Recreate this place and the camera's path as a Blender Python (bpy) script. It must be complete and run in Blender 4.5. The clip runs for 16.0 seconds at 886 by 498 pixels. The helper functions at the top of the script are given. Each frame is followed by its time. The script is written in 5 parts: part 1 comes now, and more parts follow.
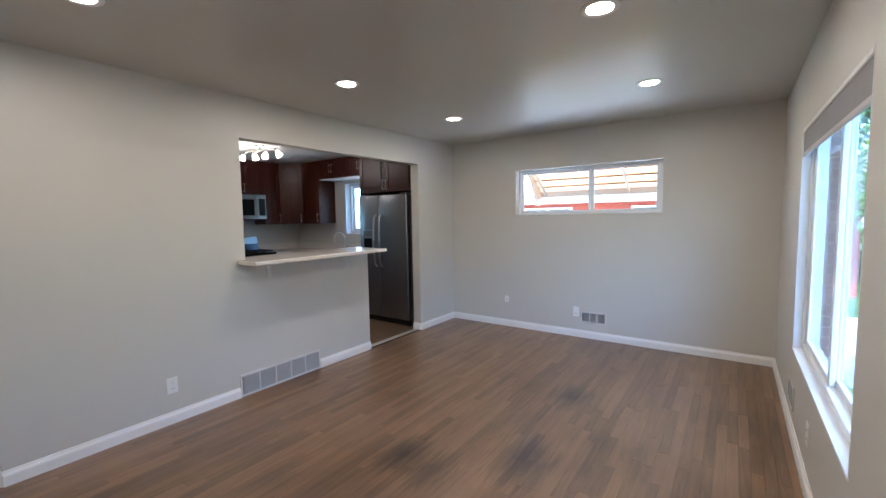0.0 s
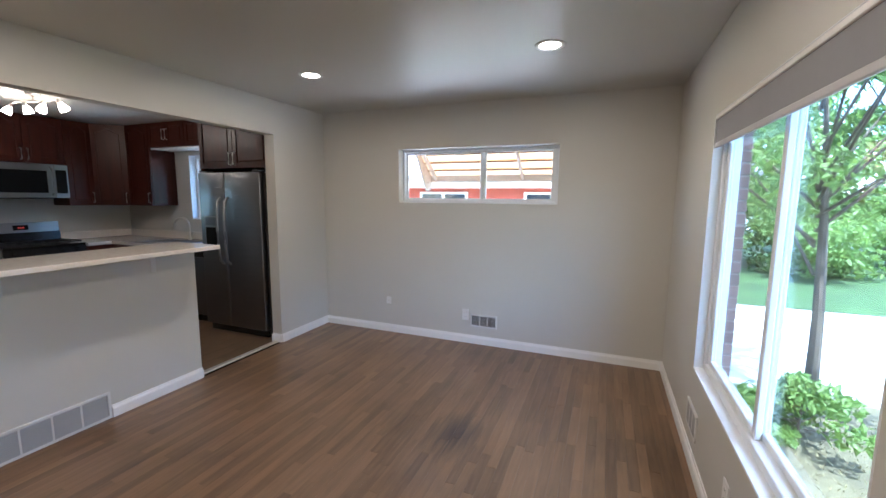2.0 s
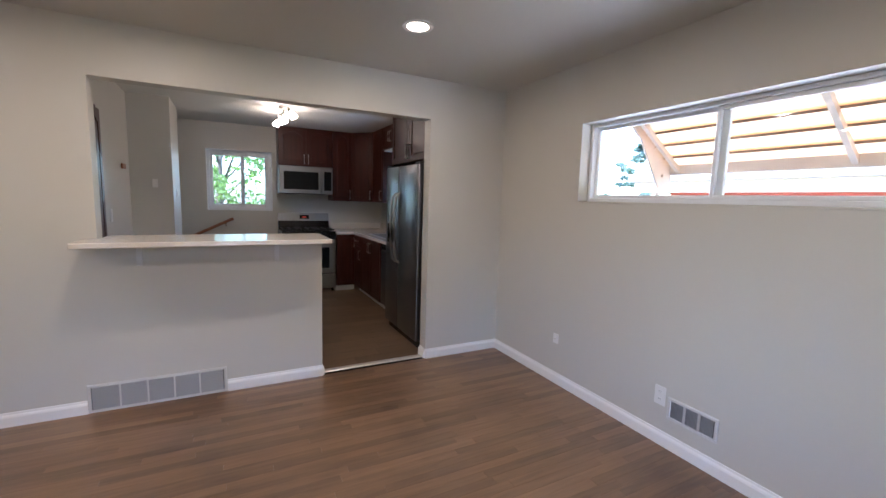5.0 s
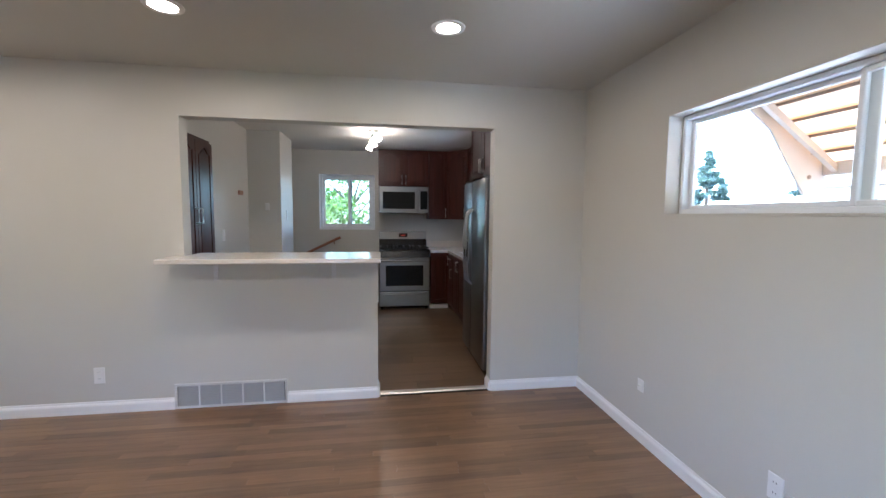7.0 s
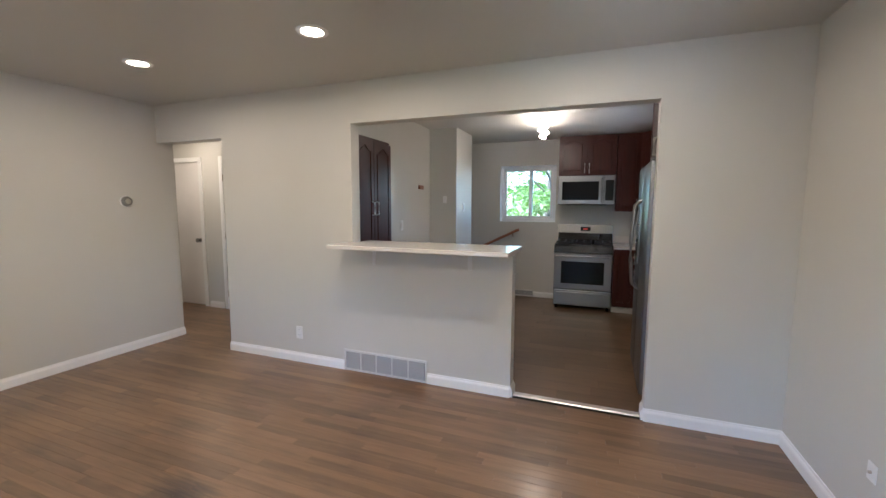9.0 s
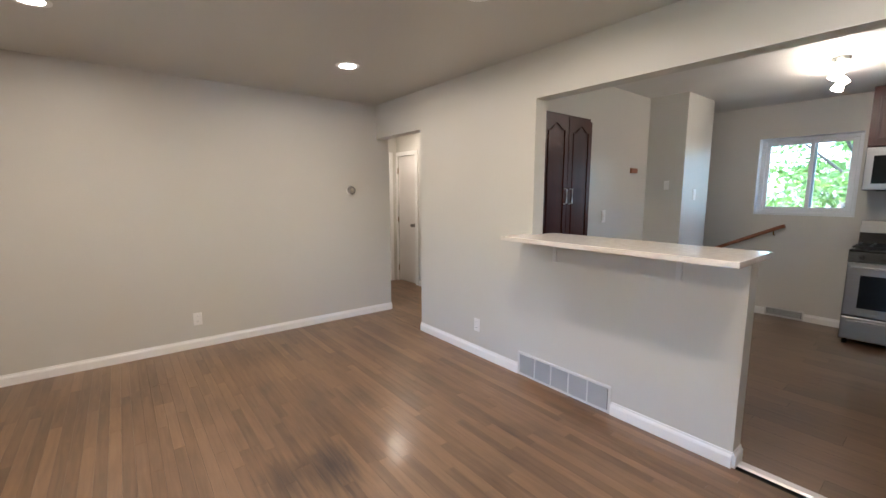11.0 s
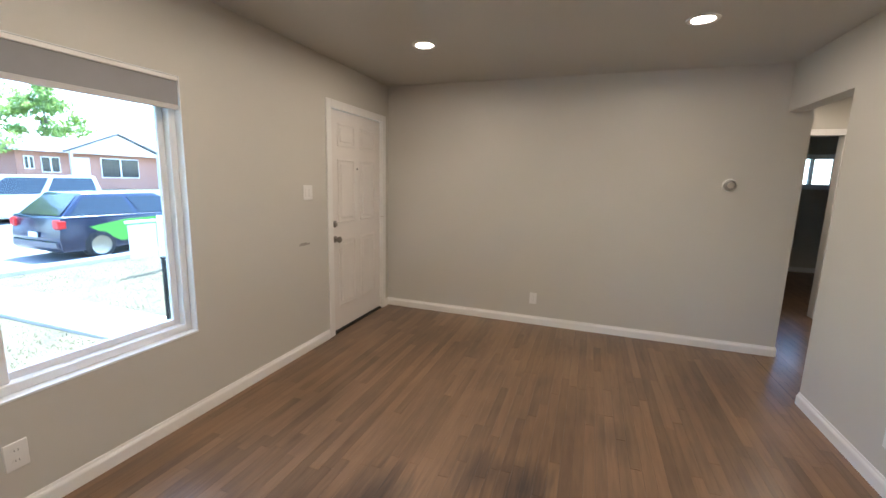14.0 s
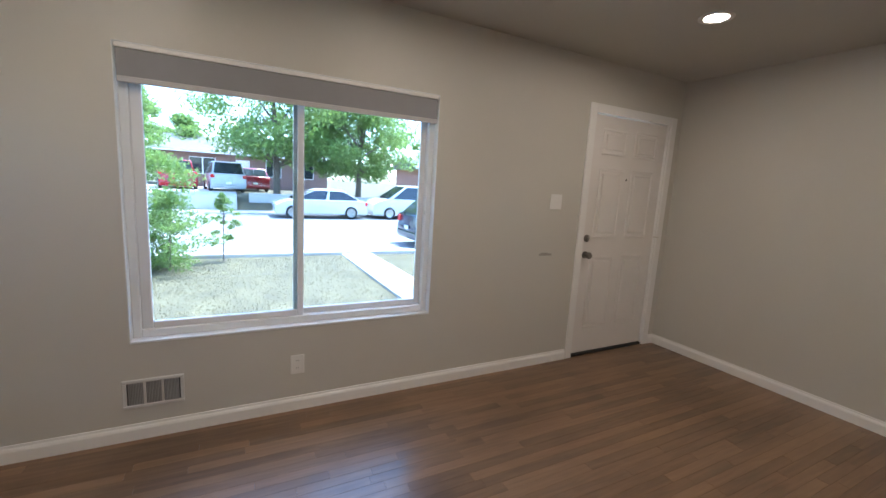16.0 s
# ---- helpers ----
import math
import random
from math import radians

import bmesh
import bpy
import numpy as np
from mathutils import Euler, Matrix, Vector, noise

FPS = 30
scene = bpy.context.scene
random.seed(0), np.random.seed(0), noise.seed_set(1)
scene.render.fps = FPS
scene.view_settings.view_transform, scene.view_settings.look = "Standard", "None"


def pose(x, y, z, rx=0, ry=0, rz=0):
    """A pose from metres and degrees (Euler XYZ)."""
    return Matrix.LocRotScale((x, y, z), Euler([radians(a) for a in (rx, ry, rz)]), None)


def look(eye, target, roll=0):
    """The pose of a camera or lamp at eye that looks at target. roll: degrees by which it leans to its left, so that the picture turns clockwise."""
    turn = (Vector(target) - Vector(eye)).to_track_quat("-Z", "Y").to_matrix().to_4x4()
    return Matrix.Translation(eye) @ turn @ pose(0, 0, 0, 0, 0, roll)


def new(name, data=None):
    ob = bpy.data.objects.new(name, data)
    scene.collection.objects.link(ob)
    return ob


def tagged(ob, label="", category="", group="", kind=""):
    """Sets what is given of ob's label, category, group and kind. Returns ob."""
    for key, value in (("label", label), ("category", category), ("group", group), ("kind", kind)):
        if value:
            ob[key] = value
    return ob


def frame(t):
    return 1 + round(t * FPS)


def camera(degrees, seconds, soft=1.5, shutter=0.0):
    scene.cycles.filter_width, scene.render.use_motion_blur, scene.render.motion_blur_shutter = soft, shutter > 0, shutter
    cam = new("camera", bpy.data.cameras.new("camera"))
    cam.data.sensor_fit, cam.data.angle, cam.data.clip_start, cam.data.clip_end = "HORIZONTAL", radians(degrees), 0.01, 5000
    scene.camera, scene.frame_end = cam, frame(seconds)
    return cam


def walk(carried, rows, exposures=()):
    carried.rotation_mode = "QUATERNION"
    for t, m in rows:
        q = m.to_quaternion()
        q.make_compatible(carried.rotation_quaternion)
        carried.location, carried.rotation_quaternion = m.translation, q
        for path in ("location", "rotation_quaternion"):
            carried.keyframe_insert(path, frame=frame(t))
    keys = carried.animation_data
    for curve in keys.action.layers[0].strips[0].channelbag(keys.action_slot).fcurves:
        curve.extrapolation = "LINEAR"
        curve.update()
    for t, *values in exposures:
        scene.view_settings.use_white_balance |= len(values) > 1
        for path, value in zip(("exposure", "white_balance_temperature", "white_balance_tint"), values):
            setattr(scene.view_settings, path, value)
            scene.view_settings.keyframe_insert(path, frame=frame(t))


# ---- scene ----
cam = camera(94.7, 16.0)
PATH = [
    (0, (-0.155, 0.935, 1.451), (-1.315, 2.557, 1.293), -1.0),
    (0.5, (-0.173, 1.146, 1.469), (-1.296, 2.79, 1.274), -1.2),
    (1, (-0.18, 1.341, 1.459), (-1.169, 3.064, 1.221), -0.7),
    (1.5, (-0.283, 1.51, 1.45), (-1.143, 3.301, 1.224), 0.0),
    (2, (-0.336, 1.787, 1.517), (-1.073, 3.629, 1.264), 0.5),
    (2.5, (-0.354, 2.02, 1.477), (-1.092, 3.867, 1.266), 1.7),
    (3, (-0.344, 2.282, 1.41), (-1.139, 4.101, 1.166), -0.0),
    (3.5, (-0.343, 2.585, 1.461), (-1.135, 4.411, 1.264), 1.0),
    (4, (-0.289, 2.908, 1.442), (-1.403, 4.56, 1.27), 0.5),
    (4.5, (-0.176, 3.216, 1.433), (-1.713, 4.478, 1.218), 1.7),
    (7, (-0.255, 4.092, 1.434), (-2.225, 4.393, 1.269), 0.5),
    (7.5, (-0.341, 4.245, 1.426), (-2.326, 4.412, 1.251), 1.1),
    (8, (-0.388, 4.396, 1.42), (-2.377, 4.258, 1.267), 0.8),
    (8.2, (-0.405, 4.473, 1.424), (-2.376, 4.178, 1.267), 0.7),
    (10.3, (-0.76, 4.707, 1.444), (-2.326, 3.489, 1.189), -0.3),
    (10.5, (-0.841, 4.7, 1.433), (-2.315, 3.372, 1.188), -0.2),
    (11, (-0.991, 4.674, 1.429), (-2.222, 3.12, 1.162), 0.0),
    (11.5, (-1.124, 4.645, 1.425), (-2.144, 2.952, 1.117), 0.2),
    (12, (-1.205, 4.557, 1.421), (-1.921, 2.716, 1.106), 1.3),
    (12.5, (-1.383, 4.496, 1.445), (-1.798, 2.558, 1.173), 1.5),
    (13, (-1.609, 4.517, 1.441), (-1.637, 2.541, 1.134), 0.7),
    (13.5, (-1.832, 4.601, 1.446), (-1.499, 2.659, 1.099), 0.3),
    (14, (-1.962, 4.525, 1.452), (-1.302, 2.666, 1.121), 1.4),
    (14.5, (-2.066, 4.375, 1.442), (-1.058, 2.675, 1.138), 1.7),
    (15, (-2.229, 4.255, 1.449), (-0.839, 2.86, 1.099), 0.5),
    (15.5, (-2.285, 4.169, 1.423), (-0.665, 3.045, 1.083), 0.2),
    (16, (-2.261, 4.011, 1.404), (-0.508, 3.097, 1.098), 3.3),
]
LIGHT = [(0.0, 4.05, 5000, 10), (3.0, 3.85, 5350, 14), (4.0, 3.9, 5450, 18), (7.0, 4.15, 5100, 12), (8.2, 4.2, 5250, 11), (11.0, 4.5, 5350, 12), (12.5, 4.55, 5350, 11), (14.0, 4.1, 5500, 11), (14.5, 4.0, 5550, 12), (16.0, 3.5, 5350, 12)]
walk(cam, [(t, look(eye, target, roll)) for t, eye, target, roll in PATH], LIGHT)

# ---- world, sun and large lights ----
world = bpy.data.worlds.new("sky")
scene.world = world
world.use_nodes = True
wn = world.node_tree.nodes
sky = wn.new("ShaderNodeTexSky")
sky.sky_type, sky.sun_disc = "NISHITA", False
SUN_EL, SUN_AZ = radians(66), radians(150)
sky.dust_density, sky.air_density = 1.5, 1.0
sky.sun_elevation, sky.sun_rotation = SUN_EL, SUN_AZ
world.node_tree.links.new(sky.outputs[0], wn["Background"].inputs[0])
wn["Background"].inputs[1].default_value = 0.15
sun = new("sun", bpy.data.lights.new("sun", "SUN"))
sun.data.energy, sun.data.angle, sun.data.color = 2.2, radians(0.5), (1.0, 0.95, 0.87)
SUN_FROM = Vector((math.sin(SUN_AZ) * math.cos(SUN_EL), math.cos(SUN_AZ) * math.cos(SUN_EL), math.sin(SUN_EL)))
sun.matrix_basis = look(SUN_FROM * 40, (0, 0, 0))
LAMP_W = 0.42


# ---- materials ----
def mat(name, col, rough=0.5, metal=0.0, var=0.06, scale=5.0, bump=0.03, fine=120.0, stretch=(1, 1, 1), spec=0.5, coat=0.0, glow=0.0, rand=False, glow_col=None):
    m = bpy.data.materials.new(name)
    m.use_nodes = True
    n, l = m.node_tree.nodes, m.node_tree.links
    b = n["Principled BSDF"]
    b.inputs["Metallic"].default_value = metal
    b.inputs["Specular IOR Level"].default_value = spec
    b.inputs["Coat Weight"].default_value = coat
    b.inputs["Coat Roughness"].default_value = 0.12
    geo = n.new("ShaderNodeNewGeometry")
    mp = n.new("ShaderNodeMapping")
    mp.inputs["Scale"].default_value = stretch
    l.new(geo.outputs["Position"], mp.inputs[0])
    big, small = n.new("ShaderNodeTexNoise"), n.new("ShaderNodeTexNoise")
    big.inputs["Scale"].default_value, small.inputs["Scale"].default_value = scale, fine
    big.inputs["Detail"].default_value, small.inputs["Detail"].default_value = 4, 3
    l.new(mp.outputs[0], big.inputs[0]), l.new(mp.outputs[0], small.inputs[0])
    add = n.new("ShaderNodeMath")
    add.operation = "MULTIPLY_ADD"
    l.new(small.outputs[0], add.inputs[0])
    add.inputs[1].default_value = 0.4
    l.new(big.outputs[0], add.inputs[2])
    last = add.outputs[0]
    if rand:
        info = n.new("ShaderNodeObjectInfo")
        mix2 = n.new("ShaderNodeMath")
        mix2.operation = "MULTIPLY_ADD"
        l.new(info.outputs["Random"], mix2.inputs[0])
        mix2.inputs[1].default_value = 0.5
        l.new(last, mix2.inputs[2])
        last = mix2.outputs[0]
    ramp = n.new("ShaderNodeMapRange")
    ramp.inputs[1].default_value, ramp.inputs[2].default_value = 0.35, 1.25 if rand else 1.05
    ramp.inputs[3].default_value, ramp.inputs[4].default_value = 1 - var, 1 + var
    l.new(last, ramp.inputs[0])
    tint = n.new("ShaderNodeVectorMath")
    tint.operation = "SCALE"
    tint.inputs[0].default_value = col
    l.new(ramp.outputs[0], tint.inputs["Scale"])
    l.new(tint.outputs[0], b.inputs["Base Color"])
    rr = n.new("ShaderNodeMapRange")
    rr.inputs[3].default_value, rr.inputs[4].default_value = max(rough - 0.06, 0.02), min(rough + 0.06, 1)
    l.new(big.outputs[0], rr.inputs[0])
    l.new(rr.outputs[0], b.inputs["Roughness"])
    if bump:
        bp = n.new("ShaderNodeBump")
        bp.inputs["Strength"].default_value, bp.inputs["Distance"].default_value = bump, 0.01
        l.new(add.outputs[0], bp.inputs["Height"])
        l.new(bp.outputs[0], b.inputs["Normal"])
    if glow:
        b.inputs["Emission Color"].default_value = (*(glow_col or col), 1)
        b.inputs["Emission Strength"].default_value = glow
    return m


def glass_mat(name, tint=(0.73, 0.80, 0.82)):
    m = bpy.data.materials.new(name)
    m.use_nodes = True
    n, l = m.node_tree.nodes, m.node_tree.links
    n.remove(n["Principled BSDF"])
    tr, gl, mx, fr = n.new("ShaderNodeBsdfTransparent"), n.new("ShaderNodeBsdfGlossy"), n.new("ShaderNodeMixShader"), n.new("ShaderNodeLayerWeight")
    tr.inputs[0].default_value = (*tint, 1)
    gl.inputs["Roughness"].default_value = 0.01
    fr.inputs[0].default_value = 0.5
    pw, sm = n.new("ShaderNodeMath"), n.new("ShaderNodeMath")
    pw.operation, sm.operation = "POWER", "MULTIPLY_ADD"
    pw.inputs[1].default_value, sm.inputs[1].default_value, sm.inputs[2].default_value = 4.0, 0.55, 0.02
    l.new(fr.outputs["Facing"], pw.inputs[0]), l.new(pw.outputs[0], sm.inputs[0]), l.new(sm.outputs[0], mx.inputs[0])
    l.new(tr.outputs[0], mx.inputs[1]), l.new(gl.outputs[0], mx.inputs[2])
    l.new(mx.outputs[0], n["Material Output"].inputs[0])
    return m


def wood_floor_mat(name, island, dark=(0.060, 0.033, 0.017), light=(0.305, 0.183, 0.098), stains=()):
    """Oak strips along y: a tone for each strip, long grain, worn finish and a few grey-black stains."""
    m = bpy.data.materials.new(name)
    m.use_nodes = True
    n, l = m.node_tree.nodes, m.node_tree.links
    b = n["Principled BSDF"]
    b.inputs["Coat Weight"].default_value, b.inputs["Coat Roughness"].default_value = 0.25, 0.16
    geo = n.new("ShaderNodeNewGeometry")
    if island:
        rnd = geo.outputs["Random Per Island"]
    else:
        rnd = n.new("ShaderNodeObjectInfo").outputs["Random"]
    comb = n.new("ShaderNodeCombineXYZ")
    off = n.new("ShaderNodeMath")
    off.operation = "MULTIPLY"
    off.inputs[1].default_value = 37.0
    l.new(rnd, off.inputs[0]), l.new(off.outputs[0], comb.inputs[2])
    addv = n.new("ShaderNodeVectorMath")
    l.new(geo.outputs["Position"], addv.inputs[0]), l.new(comb.outputs[0], addv.inputs[1])
    mp = n.new("ShaderNodeMapping")
    mp.inputs["Scale"].default_value = (14, 1.1, 1)
    l.new(addv.outputs[0], mp.inputs[0])
    grain = n.new("ShaderNodeTexNoise")
    grain.inputs["Scale"].default_value, grain.inputs["Detail"].default_value, grain.inputs["Distortion"].default_value = 3.0, 6, 0.6
    l.new(mp.outputs[0], grain.inputs[0])
    wear = n.new("ShaderNodeTexNoise")
    wear.inputs["Scale"].default_value, wear.inputs["Detail"].default_value = 1.3, 5
    l.new(geo.outputs["Position"], wear.inputs[0])
    soft = n.new("ShaderNodeMapRange")
    soft.inputs[3].default_value, soft.inputs[4].default_value = 0.22, 0.72
    l.new(grain.outputs[0], soft.inputs[0])
    s1 = n.new("ShaderNodeMath")
    s1.operation = "MULTIPLY_ADD"
    l.new(rnd, s1.inputs[0])
    s1.inputs[1].default_value = 0.30
    l.new(soft.outputs[0], s1.inputs[2])
    s2 = n.new("ShaderNodeMath")
    s2.operation = "MULTIPLY_ADD"
    l.new(wear.outputs[0], s2.inputs[0])
    s2.inputs[1].default_value = 0.8
    l.new(s1.outputs[0], s2.inputs[2])
    ramp = n.new("ShaderNodeValToRGB")
    e = ramp.color_ramp.elements
    e[0].position, e[1].position = 0.42, 0.98
    e[0].color, e[1].color = (*dark, 1), (*light, 1)
    sc = n.new("ShaderNodeMath")
    sc.operation = "MULTIPLY"
    sc.inputs[1].default_value = 0.72
    l.new(s2.outputs[0], sc.inputs[0]), l.new(sc.outputs[0], ramp.inputs[0])
    colour = ramp.outputs[0]
    for (sx, sy, r, k) in stains:
        d = n.new("ShaderNodeVectorMath")
        d.operation = "DISTANCE"
        sq = n.new("ShaderNodeMapping")
        sq.inputs["Scale"].default_value = (1.0, 0.6, 1.0)
        l.new(geo.outputs["Position"], sq.inputs[0]), l.new(sq.outputs[0], d.inputs[0])
        d.inputs[1].default_value = (sx, sy * 0.6, 0)
        nd = n.new("ShaderNodeMath")
        nd.operation = "MULTIPLY_ADD"
        l.new(grain.outputs[0], nd.inputs[0])
        nd.inputs[1].default_value = r * 1.3
        l.new(d.outputs["Value"], nd.inputs[2])
        mr = n.new("ShaderNodeMapRange")
        mr.inputs[1].default_value, mr.inputs[2].default_value = r * 0.7, r * 1.9
        mr.inputs[3].default_value, mr.inputs[4].default_value = k, 0.0
        l.new(nd.outputs[0], mr.inputs[0])
        mx = n.new("ShaderNodeMix")
        mx.data_type = "RGBA"
        l.new(mr.outputs[0], mx.inputs[0]), l.new(colour, mx.inputs[6])
        mx.inputs[7].default_value = (0.03, 0.024, 0.022, 1)
        colour = mx.outputs[2]
    l.new(colour, b.inputs["Base Color"])
    rr = n.new("ShaderNodeMapRange")
    rr.inputs[3].default_value, rr.inputs[4].default_value = 0.285, 0.37
    l.new(wear.outputs[0], rr.inputs[0]), l.new(rr.outputs[0], b.inputs["Roughness"])
    bp = n.new("ShaderNodeBump")
    bp.inputs["Strength"].default_value, bp.inputs["Distance"].default_value = 0.06, 0.004
    l.new(grain.outputs[0], bp.inputs["Height"]), l.new(bp.outputs[0], b.inputs["Normal"])
    return m


def leaf_mat(name, col, through_col=None):
    m = mat(name, col, 0.55, 0, 0.45, 1.5, 0.0)
    n, l = m.node_tree.nodes, m.node_tree.links
    tr, mx = n.new("ShaderNodeBsdfTranslucent"), n.new("ShaderNodeMixShader")
    tr.inputs[0].default_value = (*through_col, 1) if through_col else (col[0] * 1.3, col[1] * 1.4, col[2] * 0.8, 1)
    mx.inputs[0].default_value = 0.4
    l.new(n["Principled BSDF"].outputs[0], mx.inputs[1]), l.new(tr.outputs[0], mx.inputs[2])
    l.new(mx.outputs[0], n["Material Output"].inputs[0])
    return m


M_WALL = mat("greige_wall_paint", (0.60, 0.58, 0.53), 0.45, var=0.025, scale=1.2, bump=0.05, fine=220)
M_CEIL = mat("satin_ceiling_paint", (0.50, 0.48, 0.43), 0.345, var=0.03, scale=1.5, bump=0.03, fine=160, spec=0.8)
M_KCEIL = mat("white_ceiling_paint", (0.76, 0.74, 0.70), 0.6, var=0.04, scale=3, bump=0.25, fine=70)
M_TRIM = mat("white_trim_paint", (0.86, 0.85, 0.83), 0.35, var=0.03, scale=3, bump=0.02)
M_DOOR = mat("white_door_paint", (0.80, 0.77, 0.74), 0.4, var=0.035, scale=4, bump=0.03)
M_VINYL = mat("white_vinyl", (0.80, 0.82, 0.84), 0.3, var=0.02, scale=5, bump=0)
M_SHADE = mat("grey_shade_fabric", (0.30, 0.30, 0.315), 0.85, var=0.05, scale=8, bump=0.1, fine=600)
M_SHADEBAR = mat("shade_bottom_bar", (0.55, 0.54, 0.55), 0.5, var=0.03)
# Outdoor brightness is turned down by the pane tint; the high window stays clear.
M_DIMGLASS = glass_mat("view_dimming_glass")
M_CLEARGLASS = glass_mat("clear_window_glass", (0.97, 0.98, 0.97))
M_CHERRY = mat("cherry_cabinet", (0.052, 0.0115, 0.0065), 0.35, var=0.45, scale=3, bump=0.03, fine=60, stretch=(6, 6, 0.6), spec=0.28)
M_STEEL = mat("brushed_steel", (0.36, 0.355, 0.345), 0.32, 1.0, var=0.05, scale=3, bump=0.02, fine=300, stretch=(1, 1, 20))
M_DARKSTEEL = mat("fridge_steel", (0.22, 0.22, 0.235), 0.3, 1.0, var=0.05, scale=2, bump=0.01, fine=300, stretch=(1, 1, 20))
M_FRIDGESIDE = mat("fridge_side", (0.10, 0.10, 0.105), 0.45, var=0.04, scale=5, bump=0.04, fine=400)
M_CHROME = mat("satin_nickel", (0.68, 0.65, 0.60), 0.36, 1.0, var=0.04, bump=0)
M_KNOB = mat("dark_nickel", (0.26, 0.24, 0.22), 0.34, 1.0, var=0.08, bump=0)
M_BLACK = mat("black_enamel", (0.012, 0.012, 0.013), 0.2, var=0.2, bump=0)
M_IRON = mat("cast_iron", (0.02, 0.02, 0.02), 0.6, var=0.2, bump=0.1)
M_BGLASS = mat("black_glass", (0.01, 0.012, 0.014), 0.12, var=0.1, bump=0, spec=0.2)
M_QUARTZ = mat("cream_quartz", (0.74, 0.69, 0.63), 0.16, var=0.06, scale=30, bump=0.0, fine=300)
M_PLASTIC = mat("white_plastic", (0.82, 0.81, 0.79), 0.35, var=0.02, bump=0)
M_DARK = mat("dark_slot", (0.02, 0.02, 0.02), 0.8, var=0.1, bump=0)
M_VENT = mat("vent_enamel", (0.66, 0.65, 0.63), 0.4, var=0.05, bump=0.02)
M_VENTSHADE = mat("vent_shade", (0.11, 0.115, 0.115), 0.6, var=0.2, bump=0)
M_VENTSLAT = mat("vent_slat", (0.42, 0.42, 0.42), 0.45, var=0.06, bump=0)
M_BRASS = mat("aged_brass", (0.25, 0.17, 0.09), 0.35, 1.0, var=0.2, bump=0.02)
M_RAILWOOD = mat("handrail_wood", (0.30, 0.12, 0.06), 0.35, var=0.25, scale=8, stretch=(8, 1, 8))
M_LAMP = mat("lamp_lens", (1.0, 0.86, 0.70), 0.4, var=0, bump=0, glow=6.0, glow_col=(1.0, 0.80, 0.58))
M_BULB = mat("frosted_shade_lit", (1.0, 0.9, 0.78), 0.4, var=0, bump=0, glow=4.5, glow_col=(1.0, 0.78, 0.55))
M_BRICK = mat("red_brick", (0.24, 0.15, 0.125), 0.85, var=0.25, scale=6, bump=0.2, fine=90, rand=True)
M_MORTAR = mat("mortar", (0.42, 0.39, 0.35), 0.95, var=0.1, bump=0.2)
M_CONC = mat("concrete", (0.52, 0.49, 0.45), 0.9, var=0.12, scale=0.8, bump=0.1, fine=60)
M_ASPH = mat("asphalt", (0.21, 0.205, 0.20), 0.9, var=0.15, scale=0.6, bump=0.2, fine=120)
M_DIRT = mat("dry_grass_ground", (0.11, 0.092, 0.05), 0.95, var=0.5, scale=2.2, bump=0.5, fine=40)
M_GRASS = mat("green_lawn", (0.042, 0.078, 0.02), 0.95, var=0.4, scale=1.5, bump=0.5, fine=60)
M_ROOF = mat("grey_shingle", (0.17, 0.16, 0.155), 0.9, var=0.15, scale=2, bump=0.2, fine=30)
M_BARK = mat("bark", (0.13, 0.10, 0.075), 0.9, var=0.3, scale=8, bump=0.6, fine=40, stretch=(3, 3, 0.6))
M_LEAF = leaf_mat("green_leaf", (0.15, 0.225, 0.06), (0.30, 0.42, 0.10))
M_SPRUCE = leaf_mat("spruce_needles", (0.09, 0.14, 0.14))
STAINS = [(-1.17, 4.10, 0.15, 0.85), (-1.14, 3.10, 0.17, 0.8), (-1.77, 2.74, 0.13, 0.9), (-1.54, 2.72, 0.12, 0.7), (-2.2, 2.18, 0.13, 0.4), (-1.75, 1.6, 0.1, 0.3)]
M_STRIP = wood_floor_mat("oak_strip", False, stains=STAINS)
M_STRIPS = wood_floor_mat("oak_strips_rest", True, stains=STAINS)
M_KFLOOR = wood_floor_mat("kitchen_plank", True, (0.08, 0.046, 0.026), (0.25, 0.155, 0.088))


# ---- builders ----
PLACE = {}


def box(bm, x0, x1, y0, y1, z0, z1, bev=0.0, m=None, seg=1):
    c = bmesh.ops.create_cube(bm, size=1)["verts"]
    bmesh.ops.scale(bm, vec=(abs(x1 - x0), abs(y1 - y0), abs(z1 - z0)), verts=c)
    bmesh.ops.translate(bm, vec=((x0 + x1) / 2, (y0 + y1) / 2, (z0 + z1) / 2), verts=c)
    if bev:
        es = list({e for v in c for e in v.link_edges})
        r = bmesh.ops.bevel(bm, geom=es, offset=bev, segments=seg, affect="EDGES", profile=0.5)
        c = list({v for f in r["faces"] for v in f.verts} | {v for v in c if v.is_valid})
    if m is not None:
        bmesh.ops.transform(bm, matrix=m, verts=c)
    return bm


def B(*a, **k):
    return box(bmesh.new(), *a, **k)


def cyl(bm, a, b, r, r2=None, n=16):
    a, b = Vector(a), Vector(b)
    d = b - a
    c = bmesh.ops.create_cone(bm, cap_ends=True, segments=n, radius1=r, radius2=r if r2 is None else r2, depth=d.length)["verts"]
    bmesh.ops.transform(bm, matrix=Matrix.Translation((a + b) / 2) @ d.to_track_quat("Z", "Y").to_matrix().to_4x4(), verts=c)
    return bm


def C(*a, **k):
    return cyl(bmesh.new(), *a, **k)


